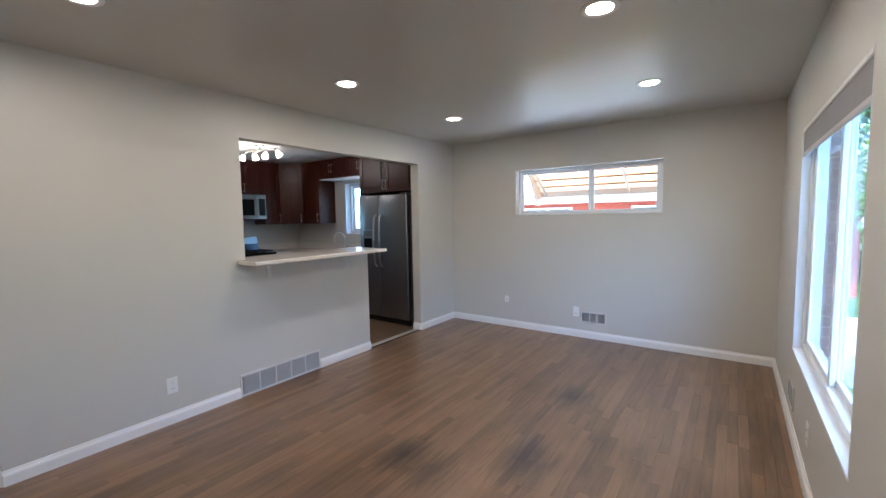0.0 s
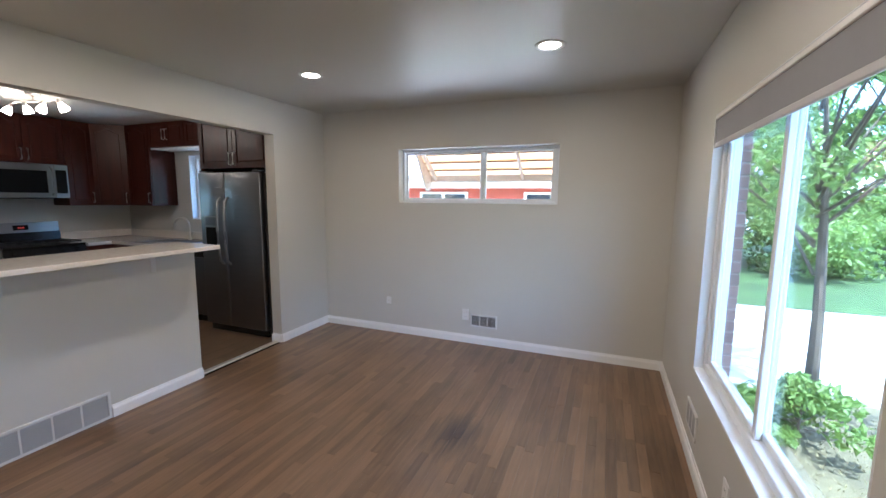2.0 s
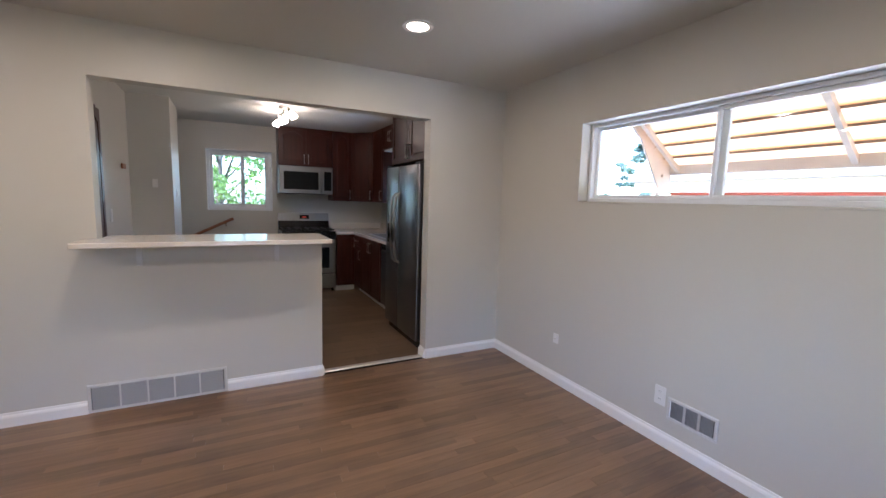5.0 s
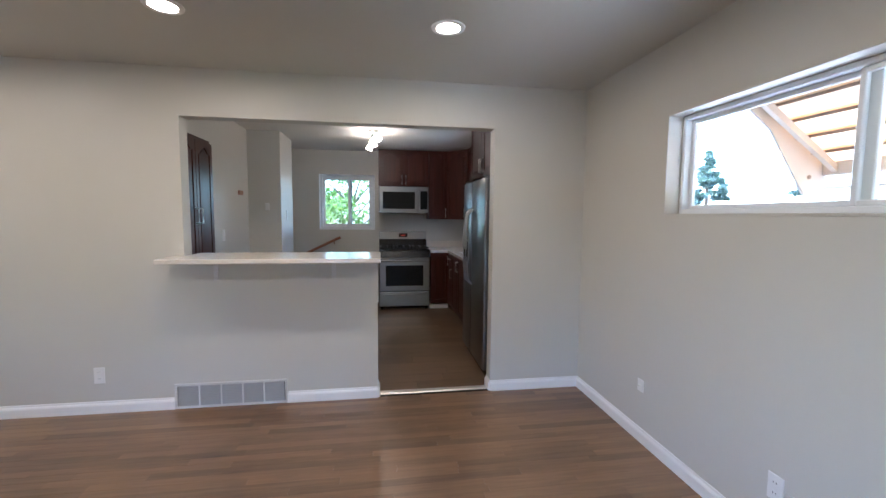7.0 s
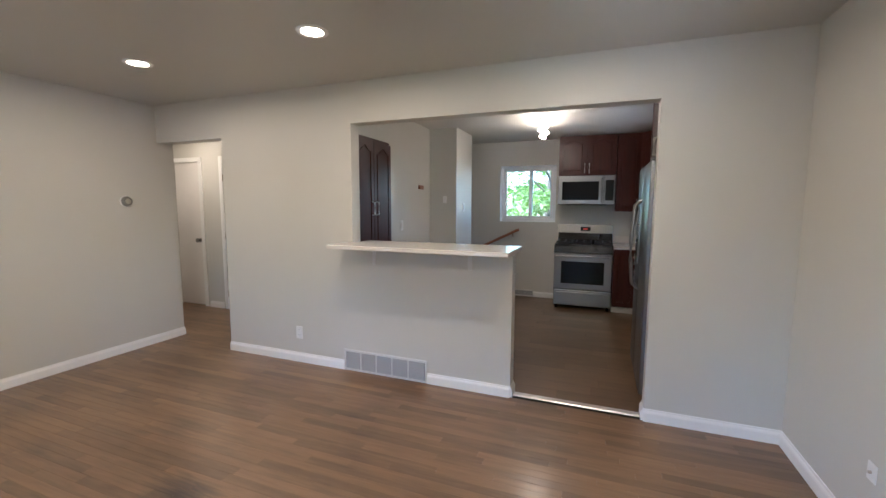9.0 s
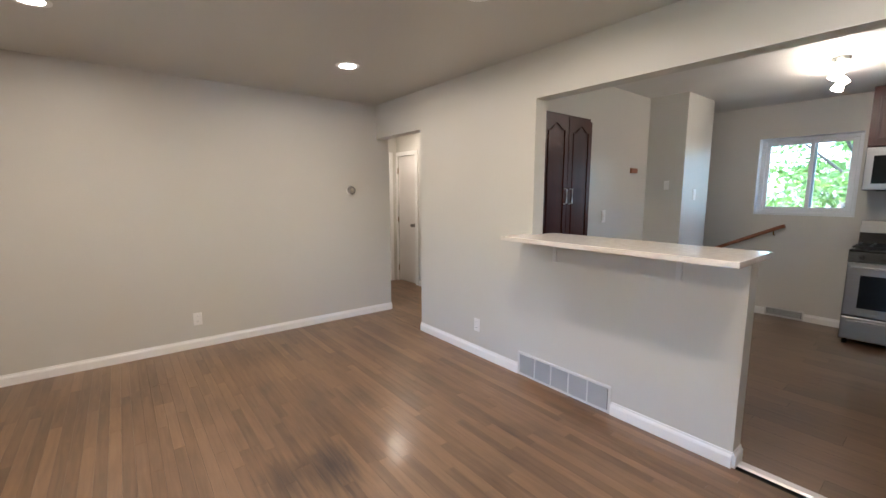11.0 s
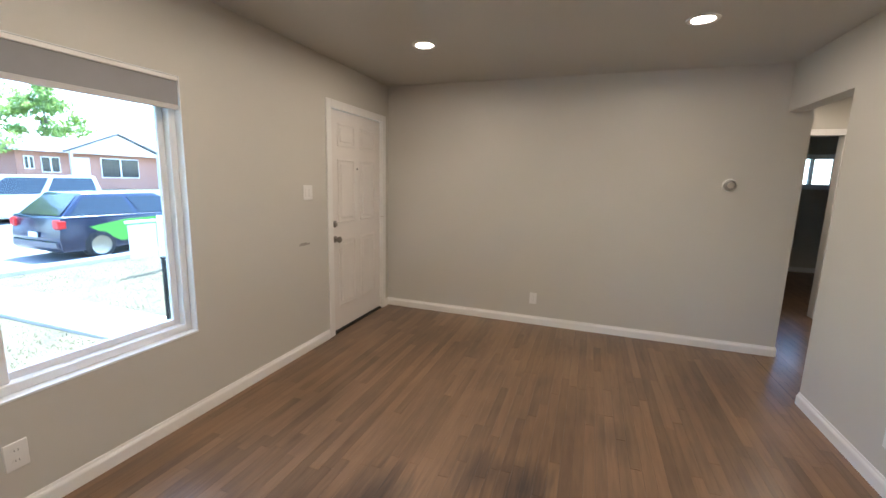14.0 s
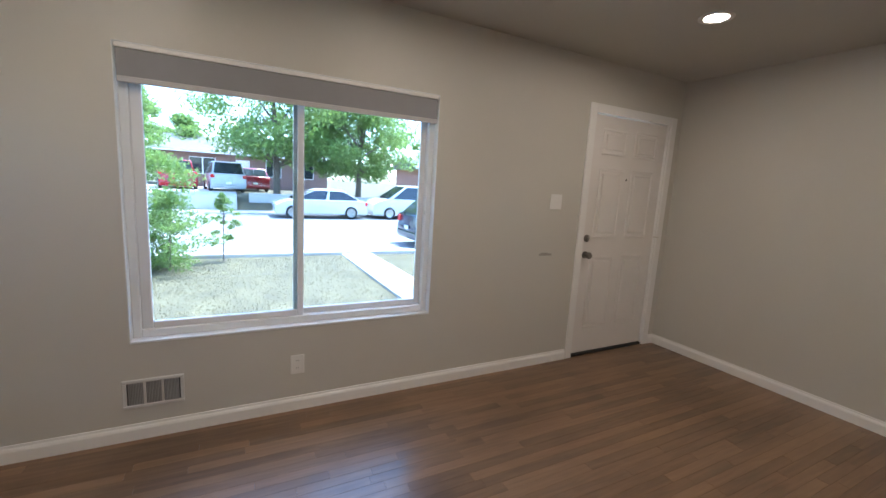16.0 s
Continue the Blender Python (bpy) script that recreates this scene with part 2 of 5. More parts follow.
def prism(pts, axis, a, b, bev=0.0):
    """A flat outline of (u, v) pulled from a to b along axis x, y or z."""
    bm = bmesh.new()
    put = {"x": lambda u, v, w: (w, u, v), "y": lambda u, v, w: (u, w, v), "z": lambda u, v, w: (u, v, w)}[axis]
    lo, hi = [bm.verts.new(put(u, v, a)) for u, v in pts], [bm.verts.new(put(u, v, b)) for u, v in pts]
    bm.faces.new(lo), bm.faces.new(hi)
    for i in range(len(pts)):
        j = (i + 1) % len(pts)
        bm.faces.new((lo[i], lo[j], hi[j], hi[i]))
    bmesh.ops.recalc_face_normals(bm, faces=bm.faces)
    if bev:
        bmesh.ops.bevel(bm, geom=list(bm.edges), offset=bev, segments=2, affect="EDGES", profile=0.5, clamp_overlap=True)
    return bm


def tube(pts, r, n=10):
    """A round bar along a line of points."""
    bm = bmesh.new()
    pts = [Vector(p) for p in pts]
    rings = []
    for i, p in enumerate(pts):
        d = (pts[min(i + 1, len(pts) - 1)] - pts[max(i - 1, 0)]).normalized()
        q = d.to_track_quat("Z", "Y")
        rings.append([bm.verts.new(p + q @ Vector((r * math.cos(2 * math.pi * k / n), r * math.sin(2 * math.pi * k / n), 0))) for k in range(n)])
    for a, b in zip(rings, rings[1:]):
        for k in range(n):
            bm.faces.new((a[k], a[(k + 1) % n], b[(k + 1) % n], b[k]))
    bm.faces.new(rings[0]), bm.faces.new(rings[-1])
    bmesh.ops.recalc_face_normals(bm, faces=bm.faces)
    return bm


def turned(profile, at, axis=(0, 0, 1), n=24):
    """A body of revolution from (radius, height) pairs."""
    bm = bmesh.new()
    q = Vector(axis).to_track_quat("Z", "Y").to_matrix().to_4x4()
    rings = []
    for r, h in profile:
        rings.append([bm.verts.new((max(r, 1e-4) * math.cos(2 * math.pi * k / n), max(r, 1e-4) * math.sin(2 * math.pi * k / n), h)) for k in range(n)])
    for a, b in zip(rings, rings[1:]):
        for k in range(n):
            bm.faces.new((a[k], a[(k + 1) % n], b[(k + 1) % n], b[k]))
    bm.faces.new(rings[0]), bm.faces.new(rings[-1])
    bmesh.ops.recalc_face_normals(bm, faces=bm.faces)
    bmesh.ops.transform(bm, matrix=Matrix.Translation(at) @ q, verts=bm.verts)
    return bm


def part(name, bm, material, parent=None, label="", smooth=False):
    lo = Vector([min(v.co[i] for v in bm.verts) for i in range(3)])
    hi = Vector([max(v.co[i] for v in bm.verts) for i in range(3)])
    c = (lo + hi) / 2
    bmesh.ops.translate(bm, vec=-c, verts=bm.verts)
    me = bpy.data.meshes.new(name)
    bm.to_mesh(me)
    bm.free()
    me.materials.append(material)
    if smooth:
        me.polygons.foreach_set("use_smooth", [True] * len(me.polygons))
        me.set_sharp_from_angle(angle=radians(40))
    ob = new(name, me)
    ob.location = c
    PLACE[ob.name] = c
    if parent is not None:
        ob.parent = parent
        ob.matrix_parent_inverse = Matrix.Translation(-PLACE[parent.name])
    if label:
        tagged(ob, label)
    return ob


def thing(name, at, label, category, group="", kind=""):
    ob = new(name)
    ob.location, ob.empty_display_size = at, 0.1
    PLACE[ob.name] = Vector(at)
    return tagged(ob, label, category, group, kind)


def solid(name, bm, material, label, category, group="", kind="structure"):
    return tagged(part(name, bm, material), label, category, group, kind)


def joined(*spans, bev=0.0):
    bm = bmesh.new()
    for s in spans:
        box(bm, *s, bev=bev)
    return bm


# ---- the large structure ----
WX, EX, NY, SY, H = -3.41, 0.19, 5.735, 0.36, 2.44
KX, BX, PY = -3.53, -6.97, 2.50          # kitchen side of the wall, back wall, pantry wall
TOP = 2.11                                # head of the wide opening
solid("wall_west", joined((KX, WX, 1.256, 2.70, 0, H), (KX, WX, 2.70, 4.066, 0, 1.093), (KX, WX, 2.70, 4.975, TOP, H), (KX, WX, 4.975, NY, 0, H),
                          (KX, WX, SY, 1.256, 2.066, H)), M_WALL, "greige painted wall with a wide kitchen pass-through opening", "wall")
solid("wall_south", joined((-3.58, EX + 0.26, SY - 0.12, SY, 0, H)), M_WALL, "plain greige painted wall with white baseboard", "wall")
SX0, SX1, SZ0, SZ1 = -2.44, -0.765, 1.442, 2.018
solid("wall_north", joined((KX, SX0, NY, NY + 0.14, 0, H), (SX1, EX + 0.26, NY, NY + 0.14, 0, H), (SX0, SX1, NY, NY + 0.14, 0, SZ0), (SX0, SX1, NY, NY + 0.14, SZ1, H)),
      M_WALL, "greige painted wall with a high slider window", "wall")
WY0, WY1, WZ0, WZ1 = 2.815, 4.487, 0.522, 1.975
DY0, DY1, DZ = 0.513, 1.443, 2.05
solid("wall_east", joined((EX, EX + 0.125, SY, DY0, 0, H), (EX, EX + 0.125, DY0, DY1, DZ, H), (EX, EX + 0.125, DY1, WY0, 0, H), (EX, EX + 0.125, WY1, NY, 0, H),
                          (EX, EX + 0.125, WY0, WY1, 0, WZ0), (EX, EX + 0.125, WY0, WY1, WZ1, H)), M_WALL, "greige painted front wall with a large window and entry door", "wall")
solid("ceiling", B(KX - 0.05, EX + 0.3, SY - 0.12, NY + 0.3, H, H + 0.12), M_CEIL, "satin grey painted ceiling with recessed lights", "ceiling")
# Unseen slab added to block the sky; its overhang shades the front window.
solid("sun_block_slab", B(-10.5, 0.9, -6.5, 6.4, H + 0.13, H + 0.3), M_ROOF, "unseen flat slab added over the house to block sun and sky", "roof")
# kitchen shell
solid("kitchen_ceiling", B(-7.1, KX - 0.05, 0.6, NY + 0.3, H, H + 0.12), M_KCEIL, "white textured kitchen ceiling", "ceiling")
KW0, KW1, KZ0, KZ1 = 3.13, 4.0, 1.19, 2.066
solid("wall_kitchen_back", joined((BX - 0.14, BX, 0.6, KW0, -1.5, H), (BX - 0.14, BX, KW1, NY, -0.1, H), (BX - 0.14, BX, KW0, KW1, -0.1, KZ0), (BX - 0.14, BX, KW0, KW1, KZ1, H)),
      M_WALL, "greige kitchen wall with a slider window", "wall")
NX0, NX1, NZ0, NZ1 = -5.64, -4.75, 1.18, 2.045
solid("wall_kitchen_north", joined((BX - 0.14, NX0, NY, NY + 0.14, -0.1, H), (NX1, KX, NY, NY + 0.14, -0.1, H), (NX0, NX1, NY, NY + 0.14, -0.1, NZ0), (NX0, NX1, NY, NY + 0.14, NZ1, H)),
      M_WALL, "greige kitchen wall with a window over the sink", "wall")
solid("wall_pantry", joined((-5.55, KX, PY - 0.12, PY, 0, H)), M_WALL, "greige wall beside the pantry cabinet", "wall")
solid("wall_chase", joined((-6.22, -5.55, 2.30, 2.88, 0, H)), M_WALL, "greige boxed wall end by the stairwell", "wall")
solid("wall_stairwell", joined((BX, -5.5, 0.48, 0.6, -1.5, H), (-6.22, -6.1, 0.6, 2.30, -1.5, H)), M_WALL, "greige stairwell walls", "wall")
# hall and bedroom shell
HX = -4.60
solid("wall_hall_west", joined((HX - 0.12, HX, -1.10, -1.06, 0, H), (HX - 0.12, HX, -0.56, -0.12, 0, H), (HX - 0.12, HX, 0.64, 1.38, 0, H), (HX - 0.12, HX, -1.06, -0.56, 2.03, H), (HX - 0.12, HX, -0.12, 0.64, 2.03, H)),
      M_WALL, "greige hallway wall with two white doors", "wall")
solid("wall_hall_north", joined((HX - 0.12, KX, 1.26, 1.38, 0, H)), M_WALL, "greige hallway end wall", "wall")
solid("wall_hall_east", joined((-3.58, -3.46, -1.10, SY - 0.12, 0, H)), M_WALL, "greige hallway wall", "wall")
solid("wall_hall_south", joined((-3.70, -3.46, -1.22, -1.10, 0, H), (HX - 0.12, -4.46, -1.22, -1.10, 0, H), (-4.46, -3.70, -1.22, -1.10, 2.03, H)), M_WALL, "greige hall wall with a bedroom doorway", "wall")
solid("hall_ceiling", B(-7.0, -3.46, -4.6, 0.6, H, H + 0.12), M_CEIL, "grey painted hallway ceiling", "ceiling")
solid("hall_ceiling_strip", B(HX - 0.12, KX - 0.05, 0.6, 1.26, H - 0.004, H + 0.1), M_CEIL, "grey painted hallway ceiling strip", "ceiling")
BWX0, BWX1 = -5.9, -5.17
solid("wall_bedroom", joined((-6.6, BWX0, -4.42, -4.3, 0, H), (BWX1, -2.2, -4.42, -4.3, 0, H), (BWX0, BWX1, -4.42, -4.3, 0, 1.45), (BWX0, BWX1, -4.42, -4.3, 2.05, H),
                             (-6.72, -6.6, -4.42, -1.1, 0, H), (-2.2, -2.08, -4.42, -1.1, 0, H), (-6.6, HX - 0.12, -1.22, -1.1, 0, H), (-3.46, -2.2, -1.22, -1.1, 0, H)),
      M_WALL, "grey-green bedroom walls seen through the hall", "wall")
solid("closet_back", joined((-5.4, HX - 0.12, -1.1, -0.98, 0, H), (-5.4, -5.28, -1.1, 1.38, 0, H)), M_WALL, "closet walls behind the hall doors", "wall")


# baseboards: a moulded profile along each wall
def baseboard(name, runs):
    """runs: (x0, y0, x1, y1, nx, ny): the foot of the wall, and the way it faces."""
    bm = bmesh.new()
    prof = [(0.0, 0.0), (0.016, 0.0), (0.016, 0.058), (0.012, 0.068), (0.007, 0.074), (0.005, 0.086), (0.0, 0.086)]
    for x0, y0, x1, y1, nx, ny in runs:
        a = [bm.verts.new((x0 + nx * d, y0 + ny * d, z)) for d, z in prof]
        b = [bm.verts.new((x1 + nx * d, y1 + ny * d, z)) for d, z in prof]
        for i in range(len(prof)):
            j = (i + 1) % len(prof)
            bm.faces.new((a[i], a[j], b[j], b[i]))
        bm.faces.new(a), bm.faces.new(b)
    bmesh.ops.recalc_face_normals(bm, faces=bm.faces)
    solid(name, bm, M_TRIM, "white painted moulded baseboard along the wall", "baseboard")


baseboard("baseboard_west", [(WX, 1.256, WX, 2.597, 1, 0), (WX, 3.39, WX, 4.066, 1, 0), (WX, 4.975, WX, NY, 1, 0), (WX, 1.256, KX, 1.256, 0, -1), (KX, 4.975, WX, 4.975, 0, -1), (KX, 4.066, WX, 4.066, 0, 1)])
baseboard("baseboard_north", [(WX, NY, EX, NY, 0, -1)])
baseboard("baseboard_east", [(EX, 1.513, EX, NY, -1, 0), (EX, SY, EX, 0.443, -1, 0)])
baseboard("baseboard_south", [(-3.58, SY, EX, SY, 0, 1), (-3.58, SY - 0.12, -3.58, SY, -1, 0)])
baseboard("baseboard_kitchen", [(BX, 2.95, BX, 3.34, 1, 0), (BX, 3.70, BX, 4.05, 1, 0), (-5.55, PY, -4.43, PY, 0, 1)])
baseboard("baseboard_hall", [(HX, -0.47, HX, -0.21, 1, 0), (HX, 0.73, HX, 1.26, 1, 0), (-6.6, -4.3, -2.2, -4.3, 0, 1)])
solid("floor_base", joined((-6.7, EX + 0.2, -4.5, NY + 0.1, -0.14, -0.021)), M_DARK, "subfloor under the wooden floor", "floor")
solid("threshold_strip", prism([(KX + 0.02, 0.0), (KX + 0.03, 0.009), (WX - 0.045, 0.009), (WX - 0.035, 0.0)], "y", 4.066, 4.975), mat("threshold_metal", (0.75, 0.72, 0.68), 0.35, 0.7, bump=0.02), "light metal threshold strip between the two floors", "threshold")


def sliding_window(name, axis, u0, u1, z0, z1, face, out, split, label, f=0.045, sw=0.036, dep=0.09, lining=None, glass=None):
    """A two-pane vinyl slider; face: the wall's inner face, out: +1 or -1, the way outdoors along the other axis."""
    w = thing(name, ((u0 + u1) / 2, face, z0) if axis == "x" else (face, (u0 + u1) / 2, z0), label, "window", kind="structure")

    def bx(a0, a1, d0, d1, c0, c1, bev=0.004):
        p0, p1 = sorted((face + out * d0, face + out * d1))
        return B(a0, a1, p0, p1, c0, c1, bev=bev) if axis == "x" else B(p0, p1, a0, a1, c0, c1, bev=bev)

    # painted return of the opening
    e = 0.006
    for nm, q in (("reveal", (u0, u0 + e, -0.002, dep + 0.01, z0, z1)), ("reveal", (u1 - e, u1, -0.002, dep + 0.01, z0, z1)), ("reveal", (u0 + e, u1 - e, -0.002, dep + 0.01, z1 - e, z1)), ("window_sill", (u0, u1, -0.004, dep + 0.01, z0, z0 + 0.012))):
        part(nm, bx(*q, bev=0.002), lining or M_VINYL, w)
    for nm, q in (("window_frame", (u0 + e, u0 + f, dep, dep + 0.08, z0 + 0.012, z1 - e)), ("window_frame", (u1 - f, u1 - e, dep, dep + 0.08, z0 + 0.012, z1 - e)),
                  ("window_frame", (u0 + f, u1 - f, dep, dep + 0.08, z0 + 0.012, z0 + f + 0.01)), ("window_frame", (u0 + f, u1 - f, dep, dep + 0.08, z1 - f, z1 - e))):
        part(nm, bx(*q), M_VINYL, w)
    for a0, a1, d in ((u0 + f, split + 0.028, dep + 0.042), (split - 0.028, u1 - f, dep + 0.014)):
        s = part("sash", bx(a0, a0 + sw, d, d + 0.026, z0 + f + 0.01, z1 - f), M_VINYL, w)
        part("stile", bx(a1 - 0.05, a1, d, d + 0.026, z0 + f + 0.01, z1 - f), M_VINYL, s)
        part("rail", bx(a0 + sw, a1 - 0.05, d, d + 0.026, z0 + f + 0.01, z0 + f + 0.01 + sw), M_VINYL, s)
        part("rail", bx(a0 + sw, a1 - 0.05, d, d + 0.026, z1 - f - sw, z1 - f), M_VINYL, s)
        g = part("pane", bx(a0 + sw - 0.002, a1 - 0.048, d + 0.011, d + 0.015, z0 + f + 0.008 + sw, z1 - f - sw + 0.002, bev=0), glass or M_DIMGLASS, s, "glass pane")
        g.visible_shadow = False
    return w


sliding_window("window_1", "y", WY0, WY1, WZ0, WZ1, EX, 1, 3.665, "large white vinyl sliding front window", dep=0.045)
sliding_window("window_2", "x", SX0, SX1, SZ0, SZ1, NY, 1, -1.53, "wide high white vinyl sliding window", 0.03, 0.022, lining=M_WALL, glass=M_CLEARGLASS)
sliding_window("window_3", "y", KW0, KW1, KZ0, KZ1, BX, -1, 3.60, "white vinyl sliding window by the stairwell")
sliding_window("window_4", "x", NX0, NX1, NZ0, NZ1, NY, 1, -5.2, "white vinyl window over the kitchen sink")
sliding_window("window_5", "x", BWX0, BWX1, 1.45, 2.05, -4.3, -1, -5.53, "white vinyl bedroom window seen through the hall")

# brick veneer jamb outside the front window
solid("brick_veneer", joined((EX + 0.127, EX + 0.176, WY1 + 0.0, WY1 + 0.9, -0.5, H), (EX + 0.127, EX + 0.176, DY1, WY0, -0.5, H), (EX + 0.127, EX + 0.176, WY0, WY1, -0.5, WZ0 - 0.03)), M_MORTAR, "mortar backing of the brick facade", "wall")

# ---- ground outdoors ----
G = -0.5


def ground_z(x, y):
    r = max(0.0, min(1.0, (x - 19.8) / 5.0))
    return G + 0.75 * r * r * (3 - 2 * r) + 0.02 * math.sin(x * 0.9) * math.sin(y * 0.7)


def ground():
    bm = bmesh.new()
    xs = [-400, -120, -40, -12, 0.3] + [0.3 + i * 0.75 for i in range(1, 40)] + [34, 42, 60, 120, 500]
    ys = [-500, -150, -60] + [-40 + i * 2.0 for i in range(41)] + [60, 120, 500]
    grid = [[bm.verts.new((x, y, ground_z(x, y) if -1 < x < 60 else (G if x < 0 else 0.25))) for y in ys] for x in xs]
    for i in range(len(xs) - 1):
        for j in range(len(ys) - 1):
            bm.faces.new((grid[i][j], grid[i + 1][j], grid[i + 1][j + 1], grid[i][j + 1]))
    return bm


solid("ground", ground(), M_DIRT, "dry summer grass ground running to the horizon", "ground")
solid("road", B(8.35, 19.4, -200, 200, G - 0.05, G + 0.03), M_ASPH, "sunlit pale asphalt street", "road")
solid("kerb_near", B(8.05, 8.35, -200, 200, G - 0.05, G + 0.10, bev=0.02), M_CONC, "concrete kerb along the street", "kerb")
solid("kerb_far", B(19.4, 19.7, -200, 200, G - 0.05, G + 0.10, bev=0.02), M_CONC, "concrete kerb along the street", "kerb")
solid("pavement_far", B(19.7, 21.0, -200, 200, G - 0.05, G + 0.095), M_CONC, "concrete pavement across the street", "pavement")
solid("front_walk", B(0.6, 8.05, 0.78, 1.55, G - 0.05, G + 0.045, bev=0.01), M_CONC, "concrete front walk to the street", "pavement")
solid("driveway", joined(*[(0.9 + 1.8 * i + 0.006, 0.9 + 1.8 * (i + 1) - 0.006, 6.9 + 2 * j + 0.006, 8.9 + 2 * j - 0.006, G - 0.05, G + 0.045) for i in range(-6, 4) for j in range(2)], bev=0.01),
      M_CONC, "concrete slab driveway with joints", "driveway")
solid("green_lawn", B(-12, 8.0, 10.95, 40, G - 0.05, G + 0.04), M_GRASS, "green watered lawn beyond the driveway", "lawn")


# ---- living room fittings ----
def rot_at(at, deg):
    return Matrix.Translation(at) @ Matrix.Rotation(radians(deg), 4, "Z")


def tr(bm, m):
    bmesh.ops.transform(bm, matrix=m, verts=bm.verts)
    return bm


# Local fittings face -y, with x to the right as seen by one who faces them. FACE turns them on to a wall.
FACE = {"north": 0, "west": 90, "south": 180, "east": -90}


def downlight(x, y):
    t = thing("recessed_light", (x, y, H), "lit round recessed ceiling light with white trim", "ceiling light", "recessed lights in the living room")
    part("trim_ring", turned([(0.062, -0.001), (0.064, -0.006), (0.078, -0.009), (0.090, -0.006), (0.092, 0.0), (0.062, 0.0)], (x, y, H)), M_PLASTIC, t, smooth=True)
    part("lens", turned([(0.0, 0.0), (0.06, 0.0), (0.061, -0.002), (0.0, -0.003)], (x, y, H)), M_LAMP, t, "glowing warm lens")
    lamp = new("downlight_lamp", bpy.data.lights.new("downlight_lamp", "AREA"))
    lamp.data.shape, lamp.data.size, lamp.data.energy, lamp.data.color = "DISK", 0.11, LAMP_W, (1.0, 0.76, 0.50)
    lamp.location = (x, y, H - 0.012)


for lx in (-2.512, -0.715):
    for ly in (1.535, 3.05, 4.455):
        downlight(lx, ly)
downlight(-4.05, -0.35)


def plate(name, at, face, kind, label, category="outlet", w=0.072, h=0.117):
    m = rot_at(at, FACE[face])
    t = thing(name, at, label, category)
    part("cover_plate", tr(B(-w / 2, w / 2, -0.006, 0, -h / 2, h / 2, bev=0.003), m), M_PLASTIC, t)
    if kind == "outlet":
        for dz in (-0.023, 0.023):
            s = part("socket", tr(prism([(0.016 * math.cos(a) , dz + 0.014 * math.sin(a)) for a in [i * math.pi / 6 for i in range(12)]], "y", -0.0075, -0.005), m), M_PLASTIC, t)
            for dx in (-0.006, 0.006):
                part("slot", tr(B(dx - 0.001, dx + 0.001, -0.0082, -0.0074, dz - 0.002, dz + 0.006), m), M_DARK, s)
    elif kind == "rocker":
        for dx in ((0,) if w < 0.1 else (-0.023, 0.023)):
            part("rocker", tr(B(dx - 0.016, dx + 0.016, -0.0095, -0.005, -0.033, 0.033, bev=0.002), m), M_PLASTIC, t)
    elif kind == "jack":
        part("jack", tr(C((0, -0.018, 0), (0, -0.005, 0), 0.006, n=10), m), M_CHROME, t)
    return t


OUT = "white plastic wall outlet above the baseboard"
plate("wall_outlet", (WX, 2.11, 0.276), "west", "outlet", OUT)
plate("wall_outlet", (-1.485, SY, 0.274), "south", "outlet", OUT)
plate("wall_outlet", (-1.655, NY, 0.30), "north", "outlet", OUT)
plate("cable_plate", (-2.565, NY, 0.36), "north", "jack", "white wall plate with a cable jack", w=0.06, h=0.08)
plate("wall_outlet", (EX, 3.68, 0.29), "east", "outlet", "white blank wall plate under the window", w=0.08, h=0.12)
plate("light_switch", (EX, 1.765, 1.33), "east", "rocker", "white double light switch beside the entry door", "switch", w=0.115, h=0.117)
plate("light_switch", (-4.72, PY, 1.21), "south", "rocker", "white light switch on the kitchen wall", "switch")
plate("light_switch", (-5.85, 2.88, 1.42), "south", "rocker", "white light switch on the wall end", "switch")
plate("light_switch", (-5.55, 2.72, 1.52), "west", "rocker", "small white switch on the greige wall", "switch", w=0.05, h=0.09)


def grille(name, at, face, w, h, cells, slats, label, vertical=False):
    """A steel register with its lower left corner at the foot of its frame."""
    m = rot_at(at, FACE[face])
    t = thing(name, at, label, "air vent")
    # Dark sheet on the unbroken wall paints the shade behind the louvres.
    part("backing", tr(B(0.01, w - 0.01, -0.003, 0, 0.01, h - 0.01), m), M_VENTSHADE, t)
    f = 0.018
    bm = joined((0, w, -0.012, 0, 0, f), (0, w, -0.012, 0, h - f, h), (0, f, -0.0115, 0, f, h - f), (w - f, w, -0.0115, 0, f, h - f), bev=0.003)
    part("frame", tr(bm, m), M_VENT, t)
    cw = (w - 2 * f) / cells
    for i in range(cells):
        x0 = f + i * cw
        if i:
            part("divider", tr(B(x0 - 0.005, x0 + 0.005, -0.011, -0.003, f, h - f), m), M_VENT, t)
        n = slats
        for k in range(n):
            if vertical:
                xx = x0 + 0.006 + (k + 0.5) * (cw - 0.012) / n
                b = B(-0.0012, 0.0012, -0.004, 0.004, f, h - f)
                bmesh.ops.transform(b, matrix=Matrix.Translation((xx, -0.007, 0)) @ Matrix.Rotation(radians(35), 4, "Z"), verts=b.verts)
            else:
                zz = f + (k + 0.5) * (h - 2 * f) / n
                b = B(x0 + 0.005, x0 + cw - 0.005, -0.0055, 0.0055, -0.001, 0.001)
                bmesh.ops.transform(b, matrix=Matrix.Translation((0, -0.008, zz)) @ Matrix.Rotation(radians(40), 4, "X"), verts=b.verts)
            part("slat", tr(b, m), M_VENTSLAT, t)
    return t


